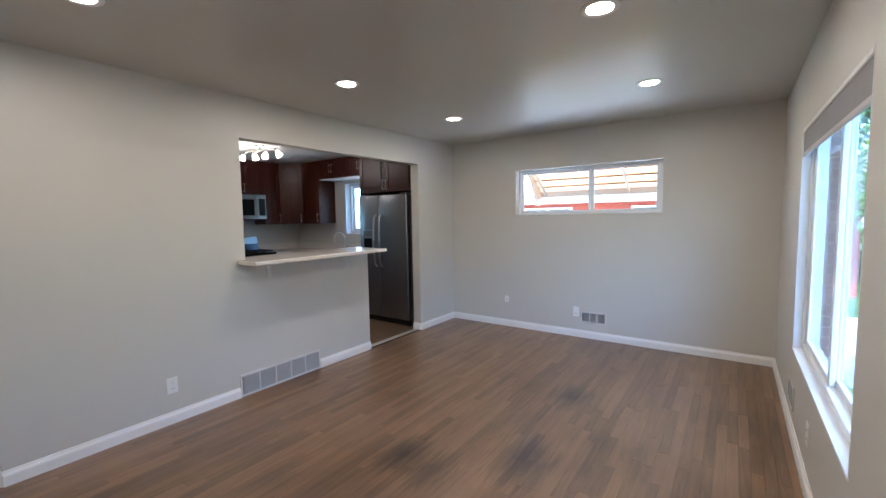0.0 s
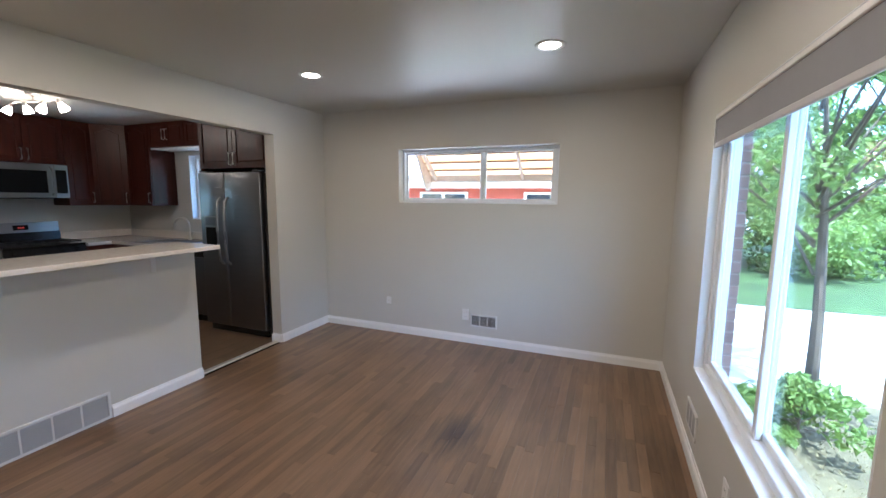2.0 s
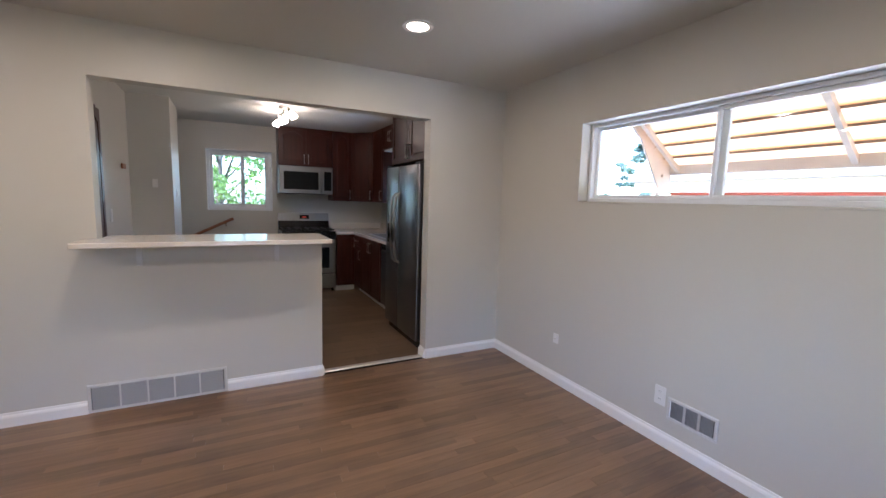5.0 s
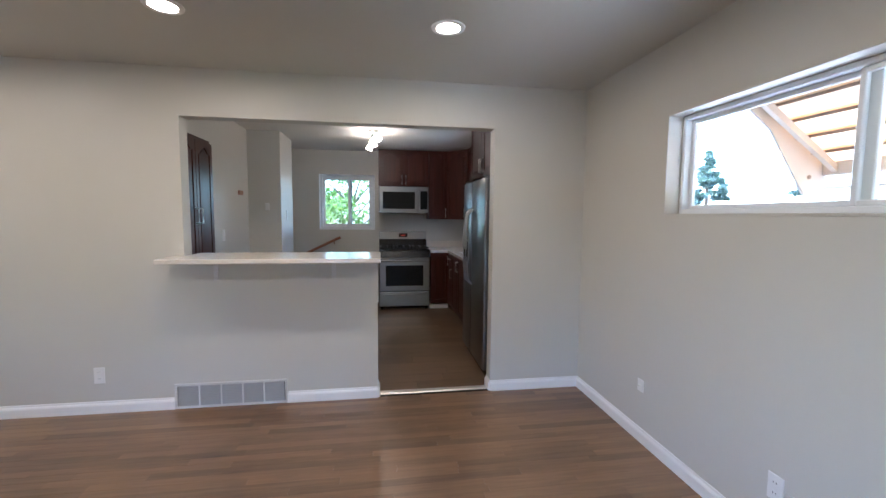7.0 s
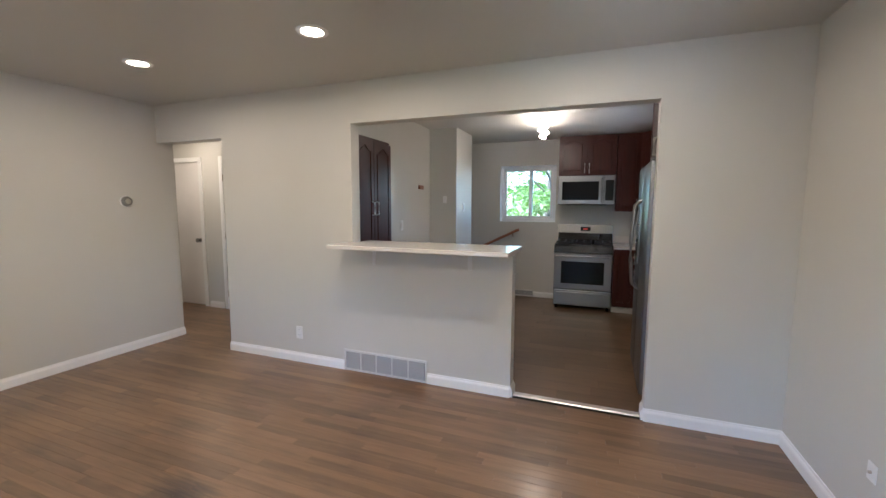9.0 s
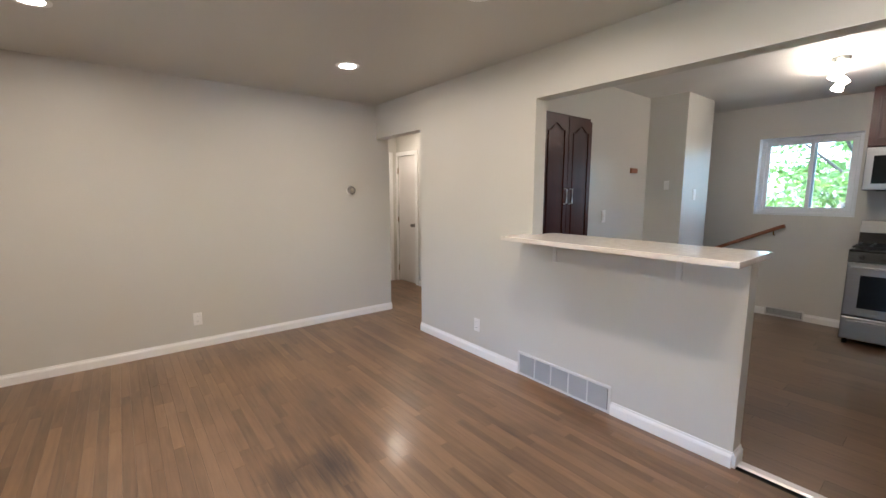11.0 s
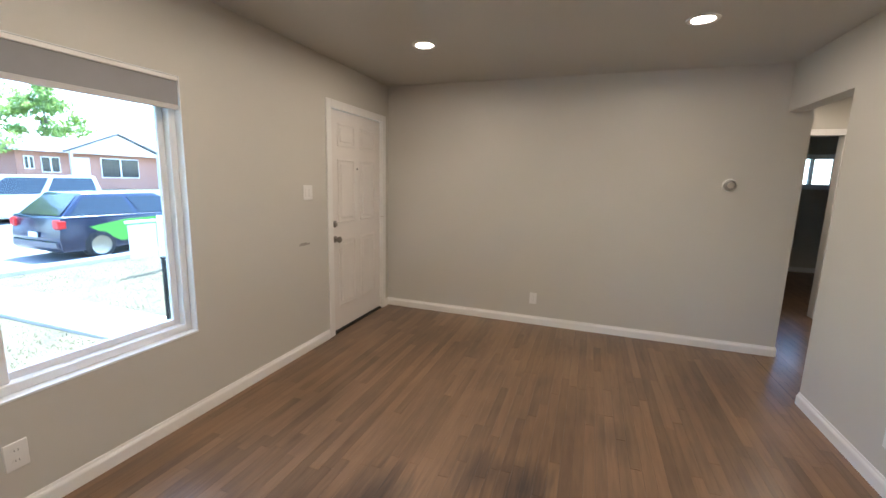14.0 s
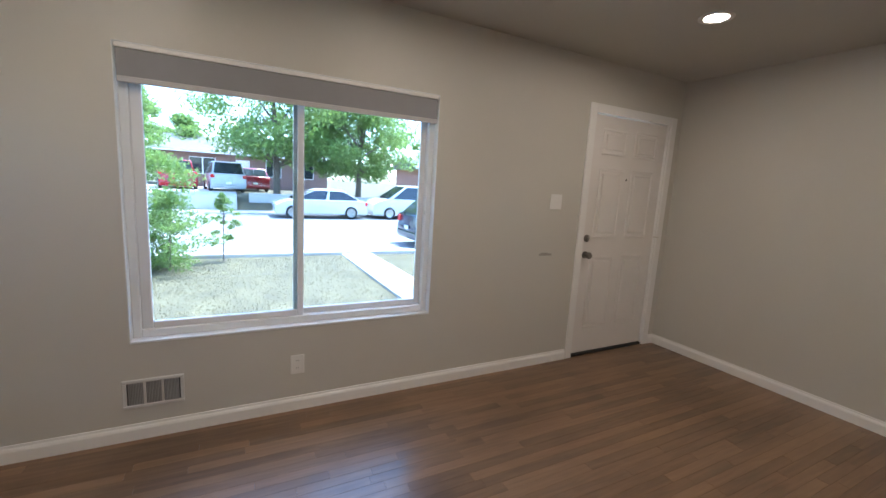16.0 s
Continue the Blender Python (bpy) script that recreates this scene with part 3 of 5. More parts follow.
grille("return_air_grille", (WX, 2.597, 0.0), "west", 0.79, 0.187, 5, 12, "wide grey-white steel return air grille in the baseboard")
grille("wall_register", (-1.60, NY, 0.18), "north", 0.285, 0.135, 3, 10, "small white steel wall register with open louvres", True)
grille("wall_register", (EX, 4.53, 0.175), "east", 0.27, 0.155, 3, 10, "white steel wall register with dark louvres under the window", True)
grille("baseboard_register", (BX, 3.34, 0.0), "west", 0.36, 0.11, 1, 6, "low beige floor-level register on the kitchen wall")

# old round thermostat
th = thing("thermostat", (-3.075, SY, 1.47), "round brushed-metal thermostat with a clear dial", "thermostat")
part("base_plate", turned([(0.0, 0.0), (0.056, 0.0), (0.056, 0.004), (0.052, 0.007), (0.0, 0.007)], (-3.075, SY, 1.47), (0, 1, 0)), M_TRIM, th, smooth=True)
part("dial_ring", turned([(0.0, 0.006), (0.046, 0.006), (0.048, 0.02), (0.042, 0.034), (0.03, 0.038), (0.0, 0.038)], (-3.075, SY, 1.47), (0, 1, 0)), M_STEEL, th, smooth=True)
part("dial_cap", turned([(0.0, 0.037), (0.026, 0.038), (0.022, 0.046), (0.0, 0.048)], (-3.075, SY, 1.47), (0, 1, 0)), M_CHROME, th, smooth=True)

# scuffed strip on the wall by the door
tagged(part("adhesive_strip", joined((EX - 0.0022, EX, 1.76, 1.885, 0.905, 0.922), (EX - 0.002, EX, 1.80, 1.87, 0.922, 0.928)), mat("torn_tape", (0.36, 0.34, 0.31), 0.8, var=0.4, scale=60, bump=0.2)),
       "torn grey adhesive strip stuck on the wall", "tape", kind="")


# roller shade in the head of the front window
rs = thing("roller_shade", (EX, 3.65, 1.80), "grey fabric roller shade rolled up above the front window", "window shade")
part("head_rail", B(EX - 0.004, EX + 0.043, WY0 + 0.008, WY1 - 0.008, 1.946, 1.968, bev=0.003), M_TRIM, rs)
part("fabric", B(EX + 0.004, EX + 0.008, WY0 + 0.012, WY1 - 0.012, 1.822, 1.946), M_SHADE, rs)
part("roll", C((EX + 0.026, WY0 + 0.02, 1.922), (EX + 0.026, WY1 - 0.02, 1.922), 0.016, n=20), M_SHADE, rs, smooth=True)
part("bottom_bar", B(EX + 0.0, EX + 0.016, WY0 + 0.012, WY1 - 0.012, 1.795, 1.823, bev=0.004), M_SHADEBAR, rs)


def casing(parent, axis, u0, u1, head, face, out, w=0.06, d=0.016):
    """Door trim round an opening; out: the way it stands proud of the wall's face."""
    for nm, a0, a1, z0, z1 in (("casing", u0 - w, u0 + 0.004, 0, head + w), ("casing", u1 - 0.004, u1 + w, 0, head + w), ("head_casing", u0 + 0.004, u1 - 0.004, head - 0.004, head + w)):
        p0, p1 = sorted((face, face + out * d))
        part(nm, B(a0, a1, p0, p1, z0, z1, bev=0.004) if axis == "x" else B(p0, p1, a0, a1, z0, z1, bev=0.004), M_TRIM, parent)


def panel_slab(w, h, m, t, panels=True, name="door_leaf"):
    """A door leaf w wide and h high facing -y, its six raised panels set in sunk fields."""
    leaf = part(name, tr(B(0, w, 0.0, 0.035, 0.0, h, bev=0.003), m), M_DOOR, t)
    if panels:
        sw, mid = 0.115, 0.10
        pw = (w - 2 * sw - mid) / 2
        for x0 in (sw, sw + pw + mid):
            for z0, z1 in ((0.22, 0.86), (1.02, 1.60), (1.71, 1.93)):
                z1 = min(z1, h - 0.1)
                rim = bmesh.new()
                e = 0.02
                for q in ((x0, x0 + pw, z0, z0 + e), (x0, x0 + pw, z1 - e, z1), (x0, x0 + e, z0 + e, z1 - e), (x0 + pw - e, x0 + pw, z0 + e, z1 - e)):
                    box(rim, q[0], q[1], -0.010, 0.004, q[2], q[3], bev=0.005)
                part("moulding", tr(rim, m), M_DOOR, leaf)
                part("panel", tr(B(x0 + 0.04, x0 + pw - 0.04, -0.011, 0.004, z0 + 0.04, z1 - 0.04, bev=0.009), m), M_DOOR, leaf)
    return leaf


def knob(parent, m, x, z, nm="door_knob"):
    k = part(nm, tr(turned([(0.0, 0.0), (0.03, 0.0), (0.031, 0.006), (0.012, 0.010), (0.012, 0.03), (0.026, 0.04), (0.029, 0.055), (0.02, 0.066), (0.0, 0.068)], (x, 0, z), (0, -1, 0)), m), M_KNOB, parent, "dark brushed nickel door knob", smooth=True)
    return k


d1 = thing("door_1", (EX, (DY0 + DY1) / 2, 0), "white six-panel entry door, closed, with nickel hardware", "door", kind="structure")
casing(d1, "y", DY0, DY1, DZ, EX, -1, w=0.066)
part("jamb", B(EX, EX + 0.13, DY0, DY0 + 0.012, 0, DZ), M_TRIM, d1)
part("jamb", B(EX, EX + 0.13, DY1 - 0.012, DY1, 0, DZ), M_TRIM, d1)
part("sill", B(EX + 0.001, EX + 0.13, DY0 + 0.012, DY1 - 0.012, 0.0, 0.02, bev=0.004), M_DARK, d1, "dark door sill")
MD = rot_at((EX + 0.02, DY1 - 0.014, 0.022), -90)
leaf = panel_slab(DY1 - DY0 - 0.028, 2.02, MD, d1)
knob(leaf, MD, 0.055, 0.875)
part("deadbolt", tr(turned([(0.0, 0.0), (0.03, 0.0), (0.031, 0.008), (0.024, 0.014), (0.0, 0.016)], (0.055, 0, 1.015), (0, -1, 0)), MD), M_KNOB, leaf, "round dark nickel deadbolt", smooth=True)
part("thumb_turn", tr(B(0.051, 0.059, -0.034, -0.014, 0.998, 1.032, bev=0.003), MD), M_CHROME, leaf)
part("peephole", tr(turned([(0.0, 0.0), (0.008, 0.0), (0.007, 0.004), (0.0, 0.005)], (0.45, 0, 1.52), (0, -1, 0), 12), MD), M_DARK, leaf)
for hz in (0.25, 1.05, 1.83):
    part("hinge", B(EX - 0.004, EX + 0.018, DY0 + 0.008, DY0 + 0.02, hz - 0.05, hz + 0.05, bev=0.002), M_TRIM, d1)
part("door_guard", tube([(EX - 0.014, DY0 - 0.005, 1.04), (EX - 0.03, DY0 + 0.01, 1.045), (EX - 0.034, DY0 + 0.05, 1.05), (EX - 0.03, DY0 + 0.075, 1.05)], 0.005, 8), M_CHROME, d1, "small nickel swing guard")


def hall_door(name, y0, y1, hinge_low, label, knob_side):
    t = thing(name, (HX, (y0 + y1) / 2, 0), label, "door", kind="structure")
    casing(t, "y", y0, y1, 2.03, HX, 1)
    m = rot_at((HX - 0.012, y0 + 0.004, 0.012), 90)
    lf = panel_slab(y1 - y0 - 0.008, 2.014, m, t, panels=False)
    knob(lf, m, (y1 - y0) - 0.06 if knob_side else 0.06, 0.93)
    for hz in (0.22, 1.02, 1.80):
        yy = y0 + 0.008 if hinge_low else y1 - 0.008
        part("hinge", C((HX + 0.004, yy, hz - 0.045), (HX + 0.004, yy, hz + 0.045), 0.009, n=10), M_BRASS, t, "aged brass hinge")
    return t


hall_door("door_2", -1.06, -0.56, True, "plain white closet door with brass hinges, closed", True)
hall_door("door_3", -0.12, 0.64, True, "plain white hallway door with brass hinges, closed", True)
d4 = thing("door_4", (-4.08, -1.10, 0), "white cased bedroom doorway at the hall's end", "doorway", kind="structure")
casing(d4, "x", -4.46, -3.70, 2.03, -1.10, 1)
part("jamb", B(-4.46, -4.445, -1.22, -1.10, 0, 2.03), M_TRIM, d4)
part("jamb", B(-3.715, -3.70, -1.22, -1.10, 0, 2.03), M_TRIM, d4)

# ---- bar ----
bar = thing("bar_counter", (-3.43, 3.36, 1.09), "cream quartz bar top on the half wall", "counter")
part("slab", prism([(-3.14, 2.63), (-3.14, 4.09), (-3.66, 4.09), (-3.66, 2.705), (-3.408, 2.705), (-3.408, 2.63)], "z", 1.096, 1.128, bev=0.004), M_QUARTZ, bar)
for by in (2.91, 3.74):
    bk = part("bracket", B(WX, WX + 0.008, by - 0.016, by + 0.016, 0.95, 1.095, bev=0.001), M_VENT, bar, "thin painted steel bracket")
    part("bracket_arm", B(WX + 0.008, WX + 0.20, by - 0.016, by + 0.016, 1.088, 1.095, bev=0.001), M_VENT, bk)


# ---- kitchen ----
def arch_line(x0, x1, z0, z1, rise, n=18):
    """An outline with a cathedral top: flat shoulders and a swelling middle."""
    top = []
    for i in range(n + 1):
        u = i / n
        s = 0.5 - 0.5 * math.cos(2 * math.pi * (u - 0.1) / 0.8) if 0.1 < u < 0.9 else 0.0
        top.append((x1 + (x0 - x1) * u, z1 - rise + rise * s ** 0.7))
    return [(x0, z0), (x1, z0)] + top


def cab_door(w, h, m, parent, arch=True, handle=None, gap=0.003):
    """A cherry door facing -y with its lower left corner at m's origin: frame, sunk field, raised panel, bar handle."""
    d = part("door", tr(B(gap, w - gap, -0.012, 0.0, gap, h - gap, bev=0.002), m), M_CHERRY, parent)
    f = min(0.055, w * 0.2, h * 0.22)
    rise = min(0.05, h * 0.12) if arch else 0.0
    inner = arch_line(f, w - f, f, h - f, rise)
    bm = bmesh.new()
    n = len(inner)

    def outer(p):
        dx, dz = p[0] - w / 2, p[1] - h / 2
        k = min((w / 2 - gap) / max(abs(dx), 1e-6), (h / 2 - gap) / max(abs(dz), 1e-6))
        return (w / 2 + dx * k, h / 2 + dz * k)

    out = [outer(p) for p in inner]
    out[0], out[1], out[2], out[-1] = (gap, gap), (w - gap, gap), (w - gap, h - gap), (gap, h - gap)
    vi = [[bm.verts.new((p[0], y, p[1])) for p in ring] for ring, y in ((out, -0.013), (out, -0.022), (inner, -0.022), (inner, -0.013))]
    for a, b in zip(vi, vi[1:]):
        for i in range(n):
            bm.faces.new((a[i], a[(i + 1) % n], b[(i + 1) % n], b[i]))
    bmesh.ops.recalc_face_normals(bm, faces=bm.faces)
    part("door_frame", tr(bm, m), M_CHERRY, d)
    e = f + 0.016
    if w - 2 * e > 0.03 and h - 2 * e > 0.03:
        part("raised_panel", tr(prism(arch_line(e, w - e, e, h - e, rise), "y", -0.021, -0.011, bev=0.004), m), M_CHERRY, d)
    if handle:
        hx, hz, vert = handle
        L = 0.065
        pts = [(hx, -0.022, hz - L), (hx, -0.05, hz - L + 0.004), (hx, -0.05, hz + L - 0.004), (hx, -0.022, hz + L)] if vert else [(hx - L, -0.022, hz), (hx - L + 0.004, -0.05, hz), (hx + L - 0.004, -0.05, hz), (hx + L, -0.022, hz)]
        part("handle", tr(tube(pts, 0.0075, 8), m), M_CHROME, d, "satin nickel bar handle", smooth=True)
    return d


def cabinet(name, at, face, w, depth, z0, z1, doors, label, arch=True, low=False, drawer=False, group=""):
    """Body behind the plane at 'at' (its lower left front corner), with a row of doors."""
    m = rot_at((at[0], at[1], z0), FACE[face] if isinstance(face, str) else face)
    t = thing(name, (at[0], at[1], z0), label, "cabinet", group)
    part("body", tr(B(0.001, w - 0.001, 0.001, depth, 0.09 if low else 0.0, z1 - z0, bev=0.002), m), M_CHERRY, t)
    if low:
        part("toe_kick", tr(B(0.001, w - 0.001, 0.06, depth, 0.0, 0.089), m), M_TRIM, t)
    dw = w / doors
    base, top = (0.1, z1 - z0 - (0.16 if drawer else 0)) if low else (0.0, z1 - z0)
    for i in range(doors):
        hx = dw - 0.03 if (i % 2 == 0 and doors > 1) or doors == 1 else 0.03
        hh = top - base
        cab_door(dw, hh, m @ Matrix.Translation((i * dw, 0, base)), t, arch and hh > 0.4, (hx, hh - 0.12 if low else 0.1, True) if hh > 0.4 else (dw - 0.03 if i % 2 == 0 else 0.03, hh / 2, True))
    if drawer:
        cab_door(w, 0.15, m @ Matrix.Translation((0, 0, top + 0.005)), t, False, (w / 2, 0.075, False))
    return t


UP = "dark cherry wall cabinet with arched raised-panel doors"
LOW = "dark cherry base cabinet with nickel handles"
UG, LG = "kitchen wall cabinets", "kitchen base cabinets"
UX, UYF = -6.64, 5.405
cabinet("wall_cabinet", (UX, 4.06), "west", 0.77, 0.325, 1.872, 2.425, 2, UP + " over the microwave", group=UG)
cabinet("wall_cabinet", (UX, 4.832), "west", 0.295, 0.325, 1.37, 2.425, 1, "narrow dark cherry wall cabinet beside the microwave", group=UG)
# corner cabinet with a slanted front
cc = thing("corner_cabinet", (-6.75, 5.5, 1.37), "dark cherry corner wall cabinet with a slanted arched door", "cabinet", UG)
part("body", prism([(-6.965, 5.13), (UX - 0.002, 5.13), (-6.362, 5.405), (-6.362, 5.73), (-6.965, 5.73)], "z", 1.37, 2.425), M_CHERRY, cc)
cab_door(0.385, 1.055, Matrix.Translation((UX, 5.13, 1.37)) @ Matrix.Rotation(math.atan2(0.275, 0.278), 4, "Z"), cc, True, (0.35, 0.1, True))
cabinet("wall_cabinet", (-6.36, UYF), "north", 0.46, 0.325, 1.37, 2.425, 1, "dark cherry wall cabinet beside the sink window", group=UG)
cabinet("wall_cabinet", (-5.898, UYF), "north", 0.67, 0.325, 2.115, 2.425, 2, "short dark cherry cabinet above the sink window", False, group=UG)
cabinet("wall_cabinet", (-5.226, UYF), "north", 0.67, 0.325, 2.115, 2.425, 2, "short dark cherry cabinet above the sink window", False, group=UG)
# White board stands in for light falling on the cabinets' underside.
solid("lit_underside_board", B(-5.898, -4.556, UYF + 0.01, 5.73, 2.098, 2.113), M_TRIM, "white board painting the lit underside of the short cabinets", "trim")
solid("fridge_side_panel", B(-4.552, -4.532, 5.06, 5.73, 1.36, 2.425), M_CHERRY, "dark cherry side panel beside the fridge cabinet", "panel")
cabinet("fridge_cabinet", (-4.53, 5.06), "north", 0.985, 0.67, 1.80, 2.425, 2, "deep dark cherry cabinet above the refrigerator", group=UG)
# pantry
pantry = thing("pantry_cabinet", (-4.06, PY, 0.05), "tall dark cherry pantry with two arched doors", "cabinet")
MP = rot_at((-3.71, PY + 0.012, 0.08), 180)
part("face_frame", B(-4.42, -3.70, PY, PY + 0.010, 0.0, 2.10, bev=0.002), M_CHERRY, pantry)
cab_door(0.35, 1.99, MP, pantry, True, (0.31, 1.33, True))
cab_door(0.35, 1.99, MP @ Matrix.Translation((0.35, 0, 0)), pantry, True, (0.04, 1.33, True))
tagged(part("key_rack", B(-5.32, -5.19, PY, PY + 0.018, 1.645, 1.695, bev=0.003), M_RAILWOOD), "small dark wooden key rack on the wall", "rack", kind="")
# base units
cabinet("base_cabinet", (-6.345, 4.832), "west", 0.285, 0.62, 0.0, 0.87, 1, LOW + " beside the stove", False, True, group=LG)
cabinet("base_cabinet", (-6.34, 5.12), "north", 0.36, 0.61, 0.0, 0.87, 1, LOW + " in the corner", False, True, True, group=LG)
cabinet("base_cabinet", (-5.978, 5.12), "north", 0.89, 0.61, 0.0, 0.87, 2, LOW + " under the sink", False, True, group=LG)
ct = thing("countertop", (-5.7, 5.4, 0.87), "cream quartz L-shaped kitchen countertop with splashback", "counter")
part("slab", prism([(-6.968, 4.832), (-6.32, 4.832), (-6.32, 5.095), (-4.478, 5.095), (-4.478, 5.733), (-6.968, 5.733)], "z", 0.872, 0.91, bev=0.003), M_QUARTZ, ct)
part("splashback", B(-6.947, -4.478, 5.713, 5.733, 0.911, 1.01, bev=0.002), M_QUARTZ, ct)
part("splashback", B(-6.968, -6.948, 4.832, 5.733, 0.911, 1.01, bev=0.002), M_QUARTZ, ct)
sk = thing("kitchen_sink", (-5.53, 5.4, 0.911), "steel sink rim set in the countertop", "sink")
part("rim", joined((-5.93, -5.13, 5.19, 5.22, 0.9105, 0.916), (-5.93, -5.13, 5.55, 5.58, 0.9105, 0.916), (-5.93, -5.90, 5.22, 5.55, 0.9105, 0.916), (-5.16, -5.13, 5.22, 5.55, 0.9105, 0.916), bev=0.002), M_STEEL, sk)
# No bowl is cut: a dark plate paints the basin's shade.
part("basin", B(-5.90, -5.16, 5.22, 5.55, 0.9105, 0.9125), M_FRIDGESIDE, sk, "flat dark plate in place of the shaded steel basin")
fc = thing("faucet", (-5.58, 5.63, 0.91), "tall curved nickel kitchen faucet by the sink", "faucet")
arc = [(-5.58, 5.63, 0.955), (-5.58, 5.63, 1.12)] + [(-5.58 - 0.085 + 0.085 * math.cos(a), 5.63 - 0.5 * (0.085 - 0.085 * math.cos(a)), 1.12 + 0.085 * math.sin(a)) for a in [i * math.pi / 8 for i in range(1, 9)]]
arc.append((arc[-1][0], arc[-1][1], 1.06))
part("base", turned([(0.0, 0.001), (0.028, 0.001), (0.026, 0.01), (0.018, 0.045), (0.0, 0.046)], (-5.58, 5.63, 0.91)), M_CHROME, fc, smooth=True)
part("spout", tube(arc, 0.013, 12), M_CHROME, fc, smooth=True)
part("lever", tube([(-5.555, 5.63, 0.95), (-5.51, 5.62, 0.975), (-5.47, 5.61, 1.02)], 0.007, 8), M_CHROME, fc, smooth=True)

# dishwasher
dw = thing("dishwasher", (-4.78, 5.13, 0), "grey steel dishwasher under the counter", "dishwasher")
part("body", B(-5.078, -4.482, 5.135, 5.70, 0.10, 0.868), M_FRIDGESIDE, dw)
part("front", B(-5.075, -4.485, 5.105, 5.134, 0.10, 0.79, bev=0.006), M_DARKSTEEL, dw)
part("control_strip", B(-5.075, -4.485, 5.108, 5.134, 0.795, 0.866, bev=0.004), M_BLACK, dw)
part("toe_kick", B(-5.075, -4.485, 5.18, 5.20, 0.0, 0.099), M_BLACK, dw)

# refrigerator
FX0, FX1, FXS, FY = -4.47, -3.60, -4.095, 4.955
fr = thing("refrigerator", (-4.03, 5.3, 0), "grey steel side-by-side refrigerator with water dispenser", "refrigerator")
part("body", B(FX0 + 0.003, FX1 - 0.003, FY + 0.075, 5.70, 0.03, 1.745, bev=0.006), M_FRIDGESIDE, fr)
for x0, x1, hx in ((FX0, FXS - 0.003, FXS - 0.05), (FXS + 0.003, FX1, FXS + 0.05)):
    d = part("door", B(x0, x1, FY, FY + 0.07, 0.09, 1.755, bev=0.014, seg=3), M_DARKSTEEL, fr, smooth=True)
    pts = [(hx, FY - 0.002, 0.78), (hx, FY - 0.045, 0.82), (hx, FY - 0.062, 1.0), (hx, FY - 0.066, 1.14), (hx, FY - 0.062, 1.28), (hx, FY - 0.045, 1.45), (hx, FY - 0.002, 1.49)]
    part("handle", tube(pts, 0.013, 10), M_STEEL, d, "curved steel handle", smooth=True)
dp = part("dispenser", B(-4.40, -4.21, FY - 0.008, FY + 0.004, 0.96, 1.29, bev=0.004), M_STEEL, fr, "ice and water dispenser panel")
part("recess", B(-4.385, -4.225, FY - 0.0095, FY - 0.006, 0.97, 1.17), M_BGLASS, dp)
part("controls", B(-4.385, -4.225, FY - 0.0098, FY - 0.006, 1.19, 1.275), M_DARKSTEEL, dp)
part("toe_grille", B(FX0 + 0.02, FX1 - 0.02, FY + 0.05, FY + 0.08, 0.01, 0.085), M_BLACK, fr)
for fx in (FX0 + 0.06, FX1 - 0.06):
    part("foot", C((fx, FY + 0.12, 0.0), (fx, FY + 0.12, 0.04), 0.02, n=10), M_BLACK, fr)
    part("hinge_cover", B(fx - 0.05, fx + 0.05, FY + 0.01, FY + 0.10, 1.757, 1.775, bev=0.005), M_FRIDGESIDE, fr)

# range
SF = -6.345
st = thing("stove", (-6.65, 4.44, 0), "stainless gas range with black cooktop and oven window", "stove")
S0, S1 = 4.063, 4.825
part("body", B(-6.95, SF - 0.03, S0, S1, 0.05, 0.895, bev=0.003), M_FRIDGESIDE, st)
part("cooktop", B(-6.95, SF, S0, S1, 0.896, 0.918, bev=0.006), M_BLACK, st)
part("control_panel", prism([(SF - 0.03, 0.80), (SF + 0.005, 0.80), (SF - 0.012, 0.895), (SF - 0.03, 0.895)], "y", S0, S1), M_BLACK, st, "black front panel with knobs")
for i in range(5):
    yk = S0 + 0.09 + i * 0.146
    k = part("knob", turned([(0.0, 0.0), (0.022, 0.0), (0.021, 0.012), (0.016, 0.03), (0.0, 0.031)], (SF - 0.002, yk, 0.848), (1, 0, 0.15), 14), M_BLACK, st, smooth=True)
od = part("oven_door", B(SF - 0.03, SF + 0.004, S0 + 0.003, S1 - 0.003, 0.29, 0.795, bev=0.008), M_STEEL, st, "steel oven door")
part("window", B(SF + 0.002, SF + 0.0065, S0 + 0.10, S1 - 0.10, 0.37, 0.68, bev=0.001), M_BGLASS, od, "dark oven window")
part("handle", tube([(SF + 0.004, S0 + 0.04, 0.75), (SF + 0.05, S0 + 0.045, 0.755), (SF + 0.052, S1 - 0.045, 0.755), (SF + 0.004, S1 - 0.04, 0.75)], 0.012, 10), M_STEEL, od, smooth=True)
dr = part("drawer", B(SF - 0.03, SF + 0.004, S0 + 0.003, S1 - 0.003, 0.06, 0.275, bev=0.008), M_STEEL, st, "steel storage drawer")
part("lip", tube([(SF + 0.003, S0 + 0.05, 0.235), (SF + 0.02, S0 + 0.2, 0.245), (SF + 0.02, S1 - 0.2, 0.245), (SF + 0.003, S1 - 0.05, 0.235)], 0.009, 8), M_STEEL, dr, smooth=True)
bg = part("backguard", prism([(-6.96, 0.918), (-6.86, 0.918), (-6.885, 1.03), (-6.90, 1.165), (-6.96, 1.165)], "y", S0, S1, bev=0.004), M_STEEL, st, "steel backguard")
part("lower_panel", prism([(-6.89, 0.9185), (-6.852, 0.9185), (-6.878, 1.045), (-6.89, 1.045)], "y", S0 + 0.004, S1 - 0.004), M_BLACK, bg)
part("display", B(-6.897, -6.882, 4.38, 4.52, 1.075, 1.135), M_BGLASS, bg)
